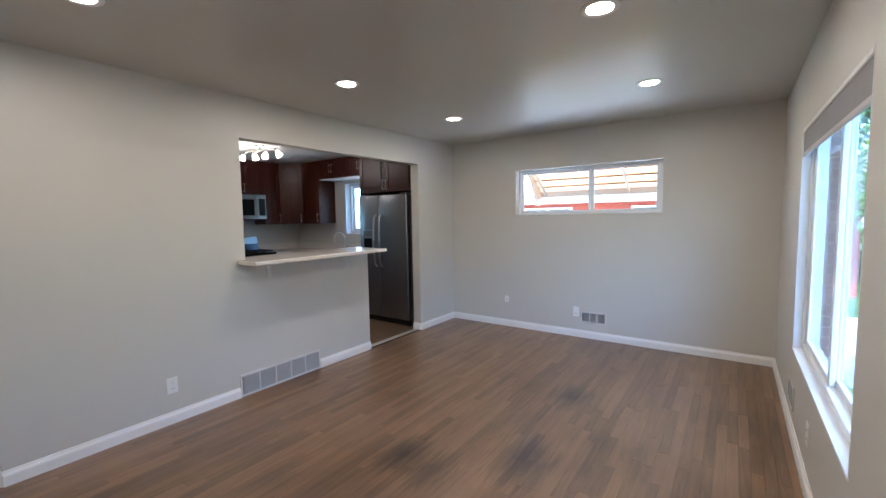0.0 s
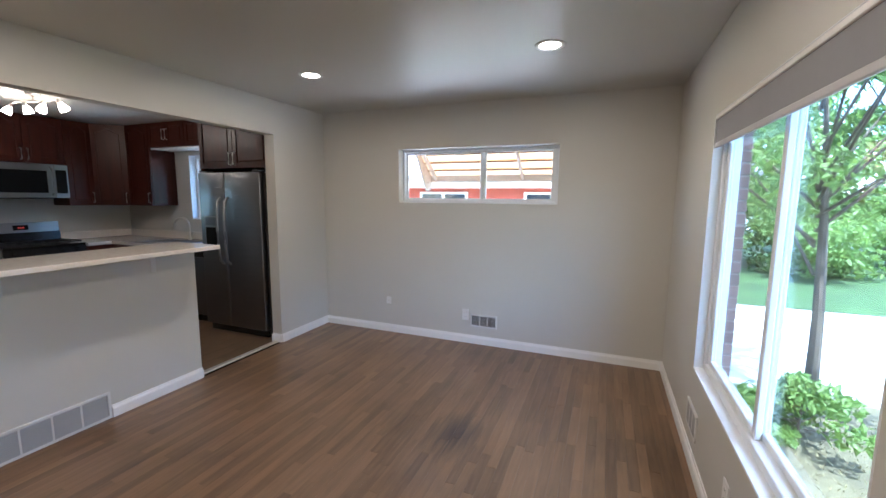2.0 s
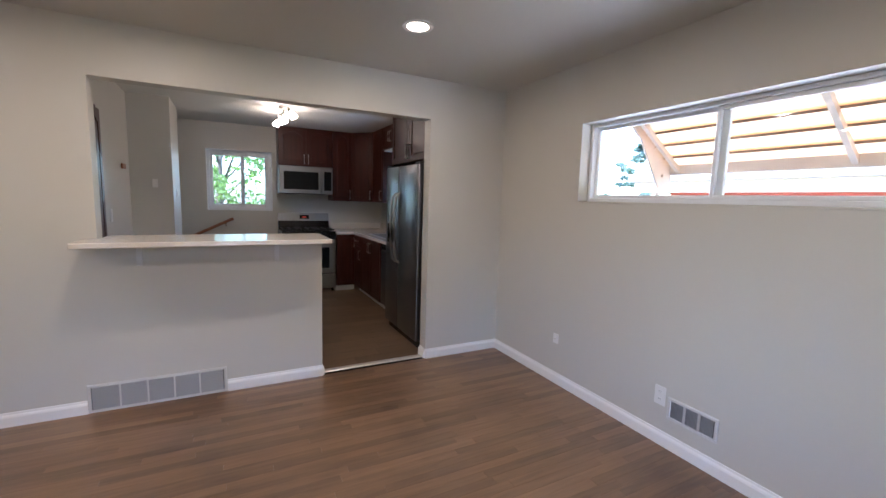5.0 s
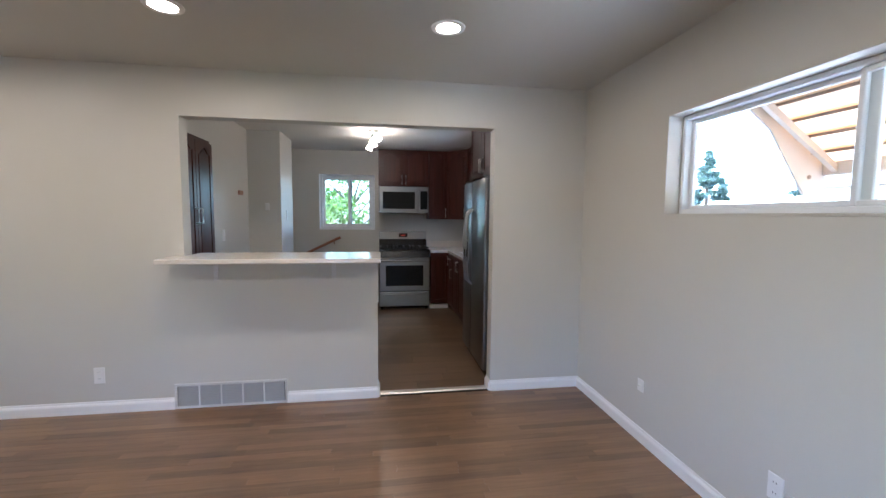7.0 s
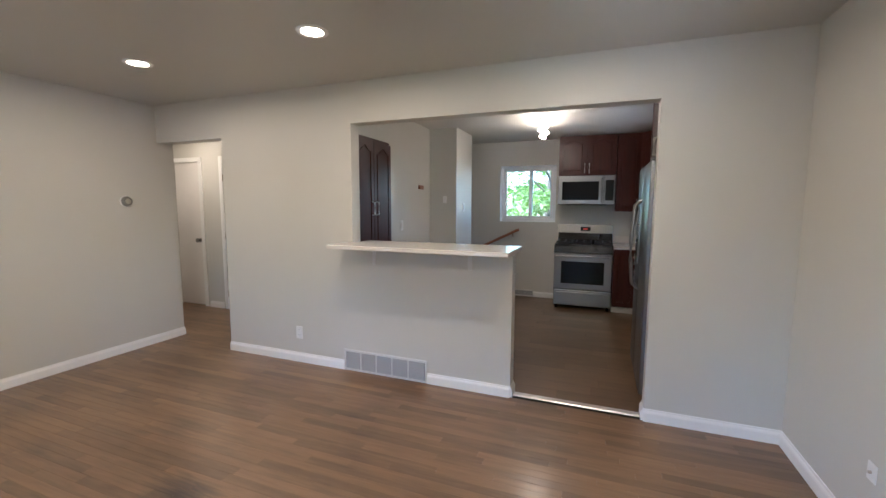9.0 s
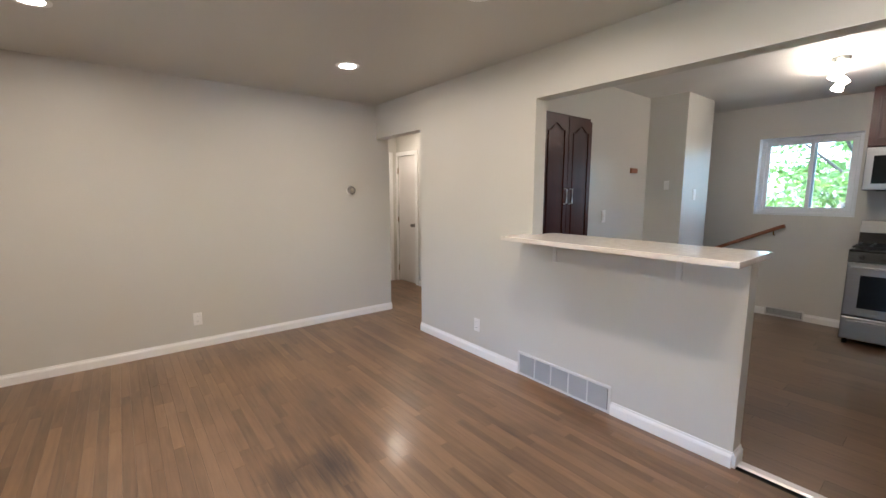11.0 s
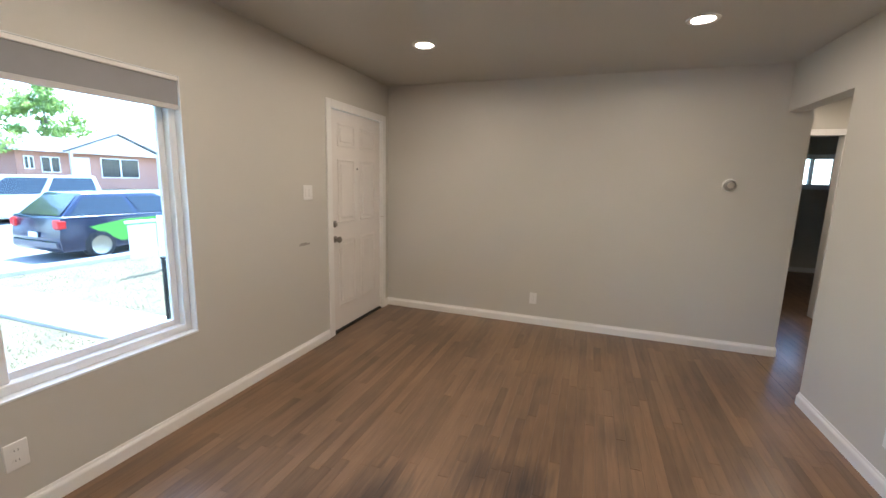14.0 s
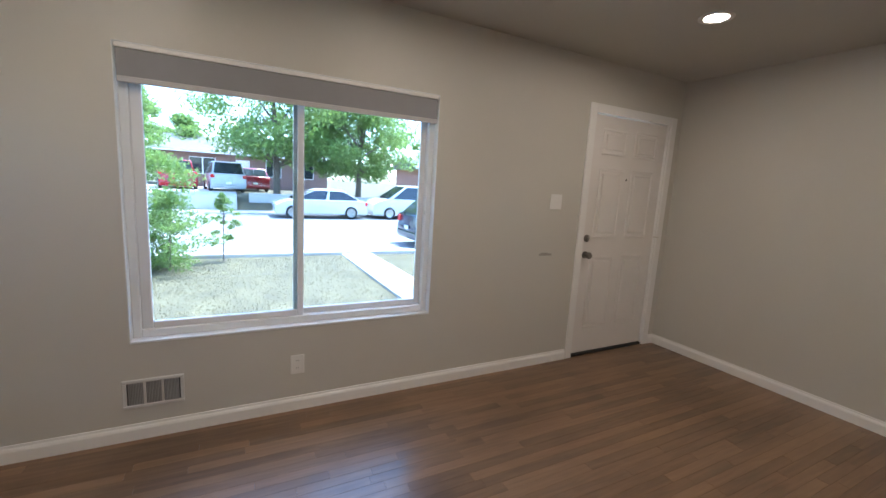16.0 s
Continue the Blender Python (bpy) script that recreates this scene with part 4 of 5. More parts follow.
part("clock_digits", B(-6.8825, -6.8805, 4.42, 4.48, 1.095, 1.112), mat("red_led", (0.5, 0.05, 0.03), 0.5, glow=0.06, bump=0), bg)
for by in (S0 + 0.13, 4.444, S1 - 0.13):
    g = part("grate", joined(*[(-6.84, -6.40, by + q - 0.006, by + q + 0.006, 0.935, 0.95) for q in (-0.1, 0, 0.1)], *[(x - 0.006, x + 0.006, by - 0.115, by + 0.115, 0.93, 0.945) for x in (-6.83, -6.62, -6.41)]), M_IRON, st, "cast iron grate")
    for bx_ in (-6.73, -6.5):
        part("burner", turned([(0.0, 0.0), (0.045, 0.0), (0.04, 0.012), (0.0, 0.014)], (bx_, by, 0.917), n=14), M_IRON, g)
for fx in (-6.9, -6.42):
    for fy in (S0 + 0.04, S1 - 0.04):
        part("foot", C((fx, fy, 0), (fx, fy, 0.05), 0.018, n=10), M_BLACK, st)

# microwave
mw = thing("microwave", (-6.75, 4.44, 1.46), "stainless over-the-range microwave with black window", "microwave")
MF = -6.57
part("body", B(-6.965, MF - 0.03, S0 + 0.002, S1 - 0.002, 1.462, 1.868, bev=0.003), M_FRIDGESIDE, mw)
md = part("door", B(MF - 0.03, MF, S0 + 0.002, S0 + 0.62, 1.465, 1.865, bev=0.006), M_STEEL, mw, "steel microwave door")
part("window", B(MF - 0.001, MF + 0.003, S0 + 0.06, S0 + 0.55, 1.525, 1.785), M_BGLASS, md)
part("handle", tube([(MF, S0 + 0.59, 1.50), (MF + 0.04, S0 + 0.59, 1.53), (MF + 0.045, S0 + 0.59, 1.665), (MF + 0.04, S0 + 0.59, 1.80), (MF, S0 + 0.59, 1.83)], 0.012, 10), M_STEEL, md, smooth=True)
part("control_panel", B(MF - 0.03, MF - 0.001, S0 + 0.623, S1 - 0.002, 1.465, 1.865, bev=0.004), M_STEEL, mw)
part("keypad", B(MF - 0.002, MF + 0.002, S0 + 0.635, S1 - 0.02, 1.52, 1.80), M_BGLASS, mw)
part("bottom_vent", B(MF - 0.2, MF - 0.03, S0 + 0.1, S1 - 0.1, 1.455, 1.4615), M_BLACK, mw)

# track light
tl = thing("track_light", (-5.31, 4.008, H), "nickel ceiling track light with four lit frosted shades", "ceiling light")
part("canopy", turned([(0.0, 0.0), (0.058, 0.0), (0.056, -0.02), (0.05, -0.028), (0.0, -0.03)], (-5.31, 4.008, H)), M_CHROME, tl, smooth=True)
part("stem", C((-5.31, 4.008, H - 0.075), (-5.31, 4.008, H - 0.028), 0.01, n=10), M_CHROME, tl)
rail = [(-5.31 + s, 4.008 + 0.04 * math.sin(s * 8), H - 0.078) for s in [i * 0.05 - 0.35 for i in range(15)]]
part("rail", tube(rail, 0.008, 8), M_CHROME, tl, smooth=True)
for i, s in enumerate((-0.32, -0.11, 0.11, 0.32)):
    a = Vector((-5.31 + s, 4.008 + 0.04 * math.sin(s * 8), H - 0.082))
    ax = Vector((0.5 * s * 2.2, 0.45 if i % 2 else -0.45, -1.0)).normalized()
    hd = part("socket", cyl(bmesh.new(), a, a + ax * 0.045, 0.016, n=12), M_CHROME, tl)
    part("shade", turned([(0.0, 0.036), (0.018, 0.036), (0.026, 0.052), (0.036, 0.085), (0.039, 0.105), (0.0, 0.10)], a, ax, 18), M_BULB, hd, "lit frosted glass shade", smooth=True)

# handrail and stairs
hr = thing("handrail", (BX + 0.06, 3.1, 0.9), "sloping reddish wooden handrail on the stairwell wall", "handrail")
part("rail", tube([(BX + 0.07, 1.6, 0.17), (BX + 0.07, 3.42, 1.055), (BX + 0.07, 3.46, 1.07)], 0.021, 12), M_RAILWOOD, hr, smooth=True)
for q in (3.36, 2.6, 1.9):
    zz = 0.17 + (q - 1.6) * 0.4863
    part("bracket", tube([(BX + 0.001, q, zz - 0.07), (BX + 0.05, q, zz - 0.065), (BX + 0.07, q, zz - 0.02)], 0.007, 8), M_BRASS, hr, smooth=True)
stair = thing("stairs", (-6.55, 1.8, -0.5), "wooden steps going down behind the wall end", "stairs", kind="structure")
for i in range(7):
    part("step", B(BX, -6.22, 2.85 - 0.27 * (i + 1), 2.85 - 0.27 * i, -1.5, -0.18 * (i + 1), bev=0.004), M_RAILWOOD, stair)


# ---- outdoors ----
def raw(name, verts, faces, material, parent=None, label=""):
    me = bpy.data.meshes.new(name)
    me.from_pydata([tuple(v) for v in verts], [], faces)
    me.materials.append(material)
    ob = new(name, me)
    PLACE[ob.name] = Vector((0, 0, 0))
    if parent is not None:
        ob.parent = parent
        ob.matrix_parent_inverse = Matrix.Translation(-PLACE[parent.name])
    if label:
        tagged(ob, label)
    return ob


def leaves(rs, centres, radii, per, size, flat=0.6):
    """Small folded leaves scattered in clumps."""
    n = len(centres) * per
    c, r = np.repeat(np.array(centres), per, 0), np.repeat(np.array(radii), per)
    d = rs.normal(size=(n, 3))
    d *= (rs.random_sample(n) ** 0.45 * r / np.linalg.norm(d, axis=1))[:, None]
    d[:, 2] *= flat
    p = c + d
    a = rs.normal(size=(n, 3))
    a /= np.linalg.norm(a, axis=1)[:, None]
    b = np.cross(a, rs.normal(size=(n, 3)))
    b /= np.linalg.norm(b, axis=1)[:, None]
    s = (size * rs.uniform(0.6, 1.3, n))[:, None]
    up = np.cross(a, b) * s * 0.2
    v = np.stack([p - a * s, p - b * s * 0.5 + up, p + a * s, p + b * s * 0.5 + up], 1).reshape(-1, 3)
    k = np.arange(n)[:, None] * 4
    f = np.concatenate([k + np.array([[0, 1, 2]]), k + np.array([[0, 2, 3]])], 0)
    return v.tolist(), f.tolist()


def tree(name, at, height, spread, seed, label, trunk_r=0.12, clumps=40, per=130, size=0.09, start=0.35, leaf=None, category="tree"):
    rs = np.random.RandomState(seed)
    x, y, z = at
    t = thing(name, at, label, category)
    lean = rs.uniform(-0.05, 0.05, 2) * height
    spine = [(x + lean[0] * u * u, y + lean[1] * u * u, z + height * 0.8 * u) for u in (0, 0.25, 0.5, 0.75, 1.0)]
    bm = bmesh.new()
    for i, (a, b) in enumerate(zip(spine, spine[1:])):
        cyl(bm, a, b, trunk_r * (1 - 0.22 * i), trunk_r * (1 - 0.22 * (i + 1)), n=9)
    centres, radii = [], []
    for i in range(clumps):
        u = start + (1 - start) * rs.random()
        ang = rs.uniform(0, 2 * math.pi)
        prof = math.sin(math.pi * min(1, (u - start) / (1 - start) * 0.85 + 0.18))
        rad = spread * prof * rs.uniform(0.35, 1.0)
        c = (x + rad * math.cos(ang), y + rad * math.sin(ang), z + height * u)
        centres.append(c)
        radii.append(spread * rs.uniform(0.2, 0.36))
        if i < 16:
            w = min(0.95, u * 0.8)
            p = Vector(spine[0]).lerp(Vector(spine[-1]), w)
            cyl(bm, p, Vector(c), trunk_r * 0.3, trunk_r * 0.08, n=6)
    part("trunk", bm, M_BARK, t, "grey-brown trunk and limbs")
    v, f = leaves(rs, centres, radii, per, size)
    raw("crown", v, f, leaf or M_LEAF, t, "leafy green crown with gaps")
    return t


def spruce(at, height, r, seed):
    rs = np.random.RandomState(seed)
    t = thing("blue_spruce", at, "blue-green spruce beyond the neighbour's yard", "tree")
    part("trunk", C(at, (at[0], at[1], at[2] + height), 0.16, 0.02, n=8), M_BARK, t)
    cs, rd = [], []
    for i in range(130):
        u = rs.random() ** 0.8
        a = rs.uniform(0, 6.28)
        q = r * (1 - u) * rs.uniform(0.4, 1)
        cs.append((at[0] + q * math.cos(a), at[1] + q * math.sin(a), at[2] + 0.4 + u * (height - 0.5) - 0.1 * q))
        rd.append(0.12 + 0.3 * (1 - u))
    v, f = leaves(rs, cs, rd, 45, 0.13, 0.4)
    raw("crown", v, f, M_SPRUCE, t)


GL = "large leafy street tree in full summer green"
tree("street_tree", (24.5, 1.6, 0.2), 8.6, 4.3, 1, GL, 0.22, 110, 230, 0.11, 0.3)
tree("street_tree", (23.8, -3.2, 0.1), 8.0, 3.8, 2, GL, 0.2, 120, 230, 0.11, 0.2)
tree("street_tree", (33.0, 12.5, 0.25), 8.0, 3.6, 3, GL, 0.2, 90, 200, 0.13, 0.15)
tree("street_tree", (46.0, -20.0, 0.25), 9.0, 3.6, 4, "pale distant tree behind the roofline", 0.2, 40, 120, 0.2, 0.3)
tree("street_tree", (40.0, 7.6, 0.25), 5.6, 3.2, 16, "rounded green tree beyond the driveways", 0.16, 60, 170, 0.14, 0.12)
tree("street_tree", (43.0, 11.5, 0.25), 8.2, 3.0, 17, "tall dark green tree beyond the driveways", 0.18, 60, 170, 0.15, 0.12)
tree("shrub", (7.3, 5.6, G), 3.3, 0.95, 5, "tall loose green shrub at the lawn's edge", 0.03, 130, 110, 0.035, 0.05, category="shrub")
tree("shrub", (7.0, 5.1, G), 1.4, 0.9, 15, "low grey-green shrub spilling over the lawn edge", 0.02, 40, 120, 0.03, 0.1, category="shrub")
tree("sapling", (7.7, 4.2, G), 1.5, 0.34, 6, "thin young sapling with sparse leaves", 0.015, 24, 60, 0.03, 0.25, category="sapling")
tree("yard_tree", (1.55, 6.5, G), 4.6, 1.5, 7, "slim yard tree with thin trunk beside the driveway", 0.06, 46, 130, 0.05, 0.42)
tree("shrub", (1.2, 5.75, G), 0.55, 0.55, 8, "low green shrub under the window corner", 0.015, 16, 120, 0.04, 0.15, category="shrub")
tree("garden_tree", (3.5, 18.0, G), 7.0, 2.9, 9, "broad green tree beyond the lawn", 0.18, 60, 160, 0.13, 0.22)
tree("garden_tree", (8.5, 20.5, G), 7.5, 3.0, 10, "broad green tree beyond the lawn", 0.18, 60, 160, 0.13, 0.2)
tree("garden_tree", (14.0, 24.0, G), 8.0, 3.4, 11, "broad green tree beyond the lawn", 0.2, 56, 150, 0.15, 0.2)
tree("garden_tree", (-13.5, 3.1, G), 6.0, 2.4, 12, "leafy tree behind the kitchen window", 0.14, 34, 80, 0.1, 0.2)
tree("garden_tree", (-16.5, 0.4, G), 6.5, 2.6, 13, "leafy tree behind the kitchen window", 0.14, 50, 80, 0.1, 0.15)
for hx, hy, hh, hs in ((1.0, 16.2, 2.4, 31), (4.6, 15.4, 2.0, 32), (7.6, 17.0, 2.6, 33), (11.5, 19.0, 2.8, 34), (-2.4, 16.6, 2.2, 35)):
    tree("hedge_shrub", (hx, hy, G), hh, 1.9, hs, "dense green shrub along the back of the lawn", 0.05, 46, 110, 0.09, 0.08, category="shrub")
spruce((-13.4, 22.0, G), 7.6, 4.8, 21)
spruce((-19.5, 21.0, G), 5.4, 2.4, 22)
spruce((-9.5, 27.0, G), 7.5, 2.4, 23)

M_TYRE = mat("tyre_rubber", (0.02, 0.02, 0.02), 0.8, bump=0.05)
M_CARGLASS = mat("car_glass", (0.02, 0.025, 0.03), 0.08, bump=0, spec=0.7)
M_RED = mat("tail_light", (0.55, 0.02, 0.02), 0.2, bump=0)
M_CLEAR = mat("head_light", (0.7, 0.72, 0.74), 0.15, bump=0)


def paint(name, col):
    return mat(name, col, 0.25, 0.1, 0.04, 2, 0, coat=0.6)


def car(name, at, rz, L, W, Ht, hood, cabin, body_mat, label, accent=None, tall=0.0):
    """A parked car along local x, nose at +x. cabin: foot and roof ends as shares of the length, from the tail."""
    m = Matrix.Translation(at) @ Matrix.Rotation(radians(rz), 4, "Z")
    t = thing(name, at, label, "car")
    hz, r = hood, 0.31
    c0, c1, c2, c3 = [L * (q - 0.5) for q in cabin]
    lower = [(-L / 2 + 0.04, 0.22), (L / 2 - 0.06, 0.2), (L / 2, 0.45), (L / 2 - 0.05, hz * 0.74), (L / 2 - 0.35, hz * 0.88), (c3, hz), (c0, hz + 0.02), (-L / 2 + 0.05, hz - 0.02), (-L / 2, 0.5)]
    part("body", tr(prism(lower, "y", -W / 2, W / 2, bev=0.06), m), body_mat, t, smooth=True)
    bm = bmesh.new()
    top = [(c0, hz - 0.04), (c3, hz - 0.06), (c2, Ht), (c1, Ht)]
    lo = [[bm.verts.new((u, s * (W / 2 - (0.05 if v < Ht else 0.2)), v)) for u, v in top] for s in (-1, 1)]
    bm.faces.new(lo[0]), bm.faces.new(lo[1])
    for i in range(4):
        bm.faces.new((lo[0][i], lo[0][(i + 1) % 4], lo[1][(i + 1) % 4], lo[1][i]))
    bmesh.ops.recalc_face_normals(bm, faces=bm.faces)
    bmesh.ops.bevel(bm, geom=list(bm.edges), offset=0.05, segments=2, affect="EDGES", profile=0.5)
    cab = part("cabin", tr(bm, m), body_mat, t, smooth=True)
    for s in (-1, 1):
        mid = (c0 + c3) / 2
        for a0, a1 in ((0.06, 0.48), (0.53, 0.93)):
            quad = []
            for u, k in ((a0, 0), (a1, 0), (a1, 1), (a0, 1)):
                z = hz + 0.03 if k == 0 else Ht - 0.09
                e0, e1 = (c0, c3) if k == 0 else (c0 + (c1 - c0) * 0.78, c3 + (c2 - c3) * 0.78)
                yy = W / 2 - 0.05 - (0.15 * (z - hz) / (Ht - hz)) + 0.006
                quad.append((e0 + (e1 - e0) * u, s * yy, z))
            bm = bmesh.new()
            bm.faces.new([bm.verts.new(q) for q in quad])
            ex = bmesh.ops.extrude_face_region(bm, geom=list(bm.faces))
            bmesh.ops.translate(bm, vec=(0, -s * 0.02, 0), verts=[q for q in ex["geom"] if isinstance(q, bmesh.types.BMVert)])
            bmesh.ops.recalc_face_normals(bm, faces=bm.faces)
            part("side_window", tr(bm, m), M_CARGLASS, cab)
    for nm, (ub, ut) in (("rear_window", (c0, c1)), ("windshield", (c3, c2))):
        d = -1 if nm == "rear_window" else 1
        bm = bmesh.new()
        z0, z1 = hz + 0.04, Ht - 0.07
        f0, f1 = (z0 - hz) / (Ht - hz), (z1 - hz) / (Ht - hz)
        x0, x1 = ub + (ut - ub) * f0 + d * 0.012, ub + (ut - ub) * f1 + d * 0.012
        bm.faces.new([bm.verts.new(q) for q in ((x0, -W / 2 + 0.16, z0), (x0, W / 2 - 0.16, z0), (x1, W / 2 - 0.27, z1), (x1, -W / 2 + 0.27, z1))])
        ex = bmesh.ops.extrude_face_region(bm, geom=list(bm.faces))
        bmesh.ops.translate(bm, vec=(-d * 0.02, 0, 0), verts=[q for q in ex["geom"] if isinstance(q, bmesh.types.BMVert)])
        bmesh.ops.recalc_face_normals(bm, faces=bm.faces)
        part(nm, tr(bm, m), M_CARGLASS, cab)
    for s in (-1, 1):
        for wx in (-L * 0.31, L * 0.32):
            w = part("wheel", tr(turned([(0.0, -0.1), (r - 0.04, -0.1), (r, -0.07), (r, 0.07), (r - 0.04, 0.1), (0.0, 0.1)], (wx, s * (W / 2 - 0.07), r), (0, 1, 0), 22), m), M_TYRE, t, smooth=True)
            part("rim", tr(turned([(0.0, 0.0), (0.06, 0.012), (0.17, 0.0), (0.21, 0.012), (0.21, -0.01), (0.0, -0.01)], (wx, s * (W / 2 + 0.032), r), (0, s, 0), 14), m), M_STEEL, w, smooth=True)
        part("tail_light", tr(B(-L / 2 - 0.005, -L / 2 + 0.16, s * (W / 2 - 0.1) - 0.11, s * (W / 2 - 0.1) + 0.105, hz - 0.24, hz - 0.04, bev=0.03), m), M_RED, t)
        part("head_light", tr(B(L / 2 - 0.3, L / 2 - 0.04, s * (W / 2 - 0.12) - 0.1, s * (W / 2 - 0.12) + 0.11, hz * 0.64, hz * 0.76, bev=0.03), m), M_CLEAR, t)
        if accent:
            part("side_graphic", tr(prism([(-L * 0.2, 0.36), (L * 0.42, 0.36), (L * 0.40, hz * 0.74), (L * 0.12, hz - 0.08), (-L * 0.16, hz - 0.1), (-L * 0.36, hz - 0.22)], "y", s * (W / 2 - 0.01), s * (W / 2 + 0.004)), m), accent, t, "bright green side graphic")
    part("bumper", tr(B(-L / 2 - 0.03, -L / 2 + 0.1, -W / 2 + 0.05, W / 2 - 0.05, 0.28, 0.46, bev=0.03), m), body_mat, t)
    part("licence_plate", tr(B(-L / 2 - 0.036, -L / 2 - 0.02, -0.15, 0.15, 0.52, 0.63), m), M_PLASTIC, t)
    return t


RZ = G + 0.03
WHITE, SILVER = paint("white_car_paint", (0.6, 0.6, 0.6)), paint("silver_car_paint", (0.5, 0.5, 0.5))
car("sedan", (18.3, 0.2, RZ), 90, 4.25, 1.78, 1.40, 0.88, (0.06, 0.30, 0.56, 0.84), WHITE, "white four-door sedan parked across the street")
car("minivan", (18.6, -4.75, RZ), 90, 5.0, 1.95, 1.75, 1.02, (0.01, 0.05, 0.62, 0.84), WHITE, "white minivan parked across the street")
car("hatchback", (9.22, -2.68, RZ), -90, 3.95, 1.7, 1.46, 0.95, (0.02, 0.15, 0.55, 0.8), paint("navy_car_paint", (0.012, 0.02, 0.05)), "small navy hatchback with green side graphics, parked at the kerb", paint("green_graphic", (0.12, 0.42, 0.06)))
car("suv", (28.5, 4.5, 0.25), 8, 4.8, 1.95, 1.85, 1.1, (0.01, 0.06, 0.6, 0.76), SILVER, "silver sport utility vehicle in the driveway across the street")
car("pickup", (29.5, 7.2, 0.25), 8, 5.2, 2.0, 1.85, 1.15, (0.3, 0.36, 0.62, 0.76), paint("red_car_paint", (0.3, 0.01, 0.015)), "dark red pickup parked in the driveway across the street")
car("parked_car", (31.0, 2.9, 0.25), 8, 4.6, 1.9, 1.6, 1.05, (0.03, 0.12, 0.6, 0.78), paint("maroon_car_paint", (0.2, 0.01, 0.015)), "maroon car in the driveway across the street")


def house(name, x, y0, y1, z, wall_h, depth, label, gable=None, door_y=None, windows=(), wall=M_BRICK):
    """A one-storey house whose front faces -x."""
    t = thing(name, (x, (y0 + y1) / 2, z), label, "house")
    part("wall", B(x, x + depth, y0, y1, z - 0.3, z + wall_h), wall, t)
    ov = 0.5
    part("roof", prism([(x - ov, z + wall_h - 0.05), (x + depth / 2, z + wall_h + depth * 0.17), (x + depth + ov, z + wall_h - 0.05), (x + depth + ov, z + wall_h - 0.17), (x - ov, z + wall_h - 0.17)], "y", y0 - ov, y1 + ov), M_ROOF, t, "pale grey shingle roof")
    part("gutter", B(x - ov - 0.08, x - ov + 0.02, y0 - ov, y1 + ov, z + wall_h - 0.20, z + wall_h - 0.08, bev=0.01), M_TRIM, t)
    if gable:
        g0, g1 = gable
        part("porch_gable", prism([(g0, z + wall_h - 0.1), (g1, z + wall_h - 0.1), ((g0 + g1) / 2, z + wall_h + (g1 - g0) * 0.2)], "x", x - 0.7, x + 1.5), M_TRIM, t, "white gable front")
        for a, b in ((g0 - 0.3, (g0 + g1) / 2), (g1 + 0.3, (g0 + g1) / 2)):
            part("gable_roof", prism([(a, z + wall_h - 0.16), (b, z + wall_h + (g1 - g0) * 0.2 + 0.04), (b, z + wall_h + (g1 - g0) * 0.2 + 0.16), (a, z + wall_h - 0.04)], "x", x - 0.9, x + 1.5), M_ROOF, t)
        for py in (g0 + 0.15, g1 - 0.15):
            part("porch_post", B(x - 0.65, x - 0.5, py - 0.07, py + 0.07, z, z + wall_h - 0.1), M_TRIM, t)
    for wy, ww, wz, wh in windows:
        w = part("window", B(x - 0.05, x + 0.01, wy - ww / 2, wy + ww / 2, z + wz, z + wz + wh), M_TRIM, t, "white-framed window")
        for s in (-1, 1):
            part("pane", B(x - 0.06, x - 0.045, wy + s * ww / 4 - ww / 4 + 0.05, wy + s * ww / 4 + ww / 4 - 0.05, z + wz + 0.06, z + wz + wh - 0.06), M_CARGLASS, w)
    if door_y is not None:
        part("front_door", B(x - 0.05, x + 0.01, door_y - 0.5, door_y + 0.5, z + 0.1, z + 2.15), M_DOOR, t)
    part("chimney", B(x + depth * 0.55, x + depth * 0.55 + 0.7, y0 + 2.5, y0 + 3.2, z + wall_h, z + wall_h + depth * 0.17 + 0.7), M_BRICK, t)
    return t


# Front stands in shade, so its sunlit brightness is put into the brick colour.
M_SUNBRICK = mat("sunlit_orange_brick", (0.46, 0.23, 0.16), 0.85, var=0.2, scale=6, bump=0.2, fine=90)
house("brick_house", 31.0, -27.0, -10.5, 0.25, 2.6, 5.5, "low red brick house, its walls paled to look sunlit, with a white porch gable", (-19.0, -12.9), -13.9, ((-11.1, 0.5, 1.3, 0.8), (-12.2, 1.0, 1.1, 1.0), (-16.4, 2.6, 0.8, 1.4), (-24.0, 1.6, 1.0, 1.2)), wall=M_SUNBRICK)
house("brick_house", 35.0, -3.5, 9.0, 0.35, 2.7, 8.0, "shaded red brick house behind the street trees", None, 3.2, ((-1.5, 1.6, 0.9, 1.4), (0.9, 1.2, 0.9, 1.4), (6.0, 1.8, 0.9, 1.3)))
solid("retaining_wall", B(22.3, 22.6, -4.0, 3.2, -0.1, 0.42, bev=0.02), M_CONC, "low grey wall beside the driveway across the street", "wall")
solid("neighbour_driveway", B(21.0, 34.0, 3.8, 10.4, -0.6, 0.30), M_CONC, "sunlit concrete driveway across the street", "driveway")

# the neighbour's house to the north, seen through the high window
nh = thing("siding_house", (-4.0, 14.5, G), "neighbour's house with red lap siding and cream eaves", "house")
part("wall", B(-6.6, 2.0, 13.0, 20.0, G - 0.1, 2.15), M_MORTAR, nh)
M_SIDING = mat("red_siding", (0.36, 0.08, 0.05), 0.7, var=0.12, scale=4, bump=0.05, rand=True)
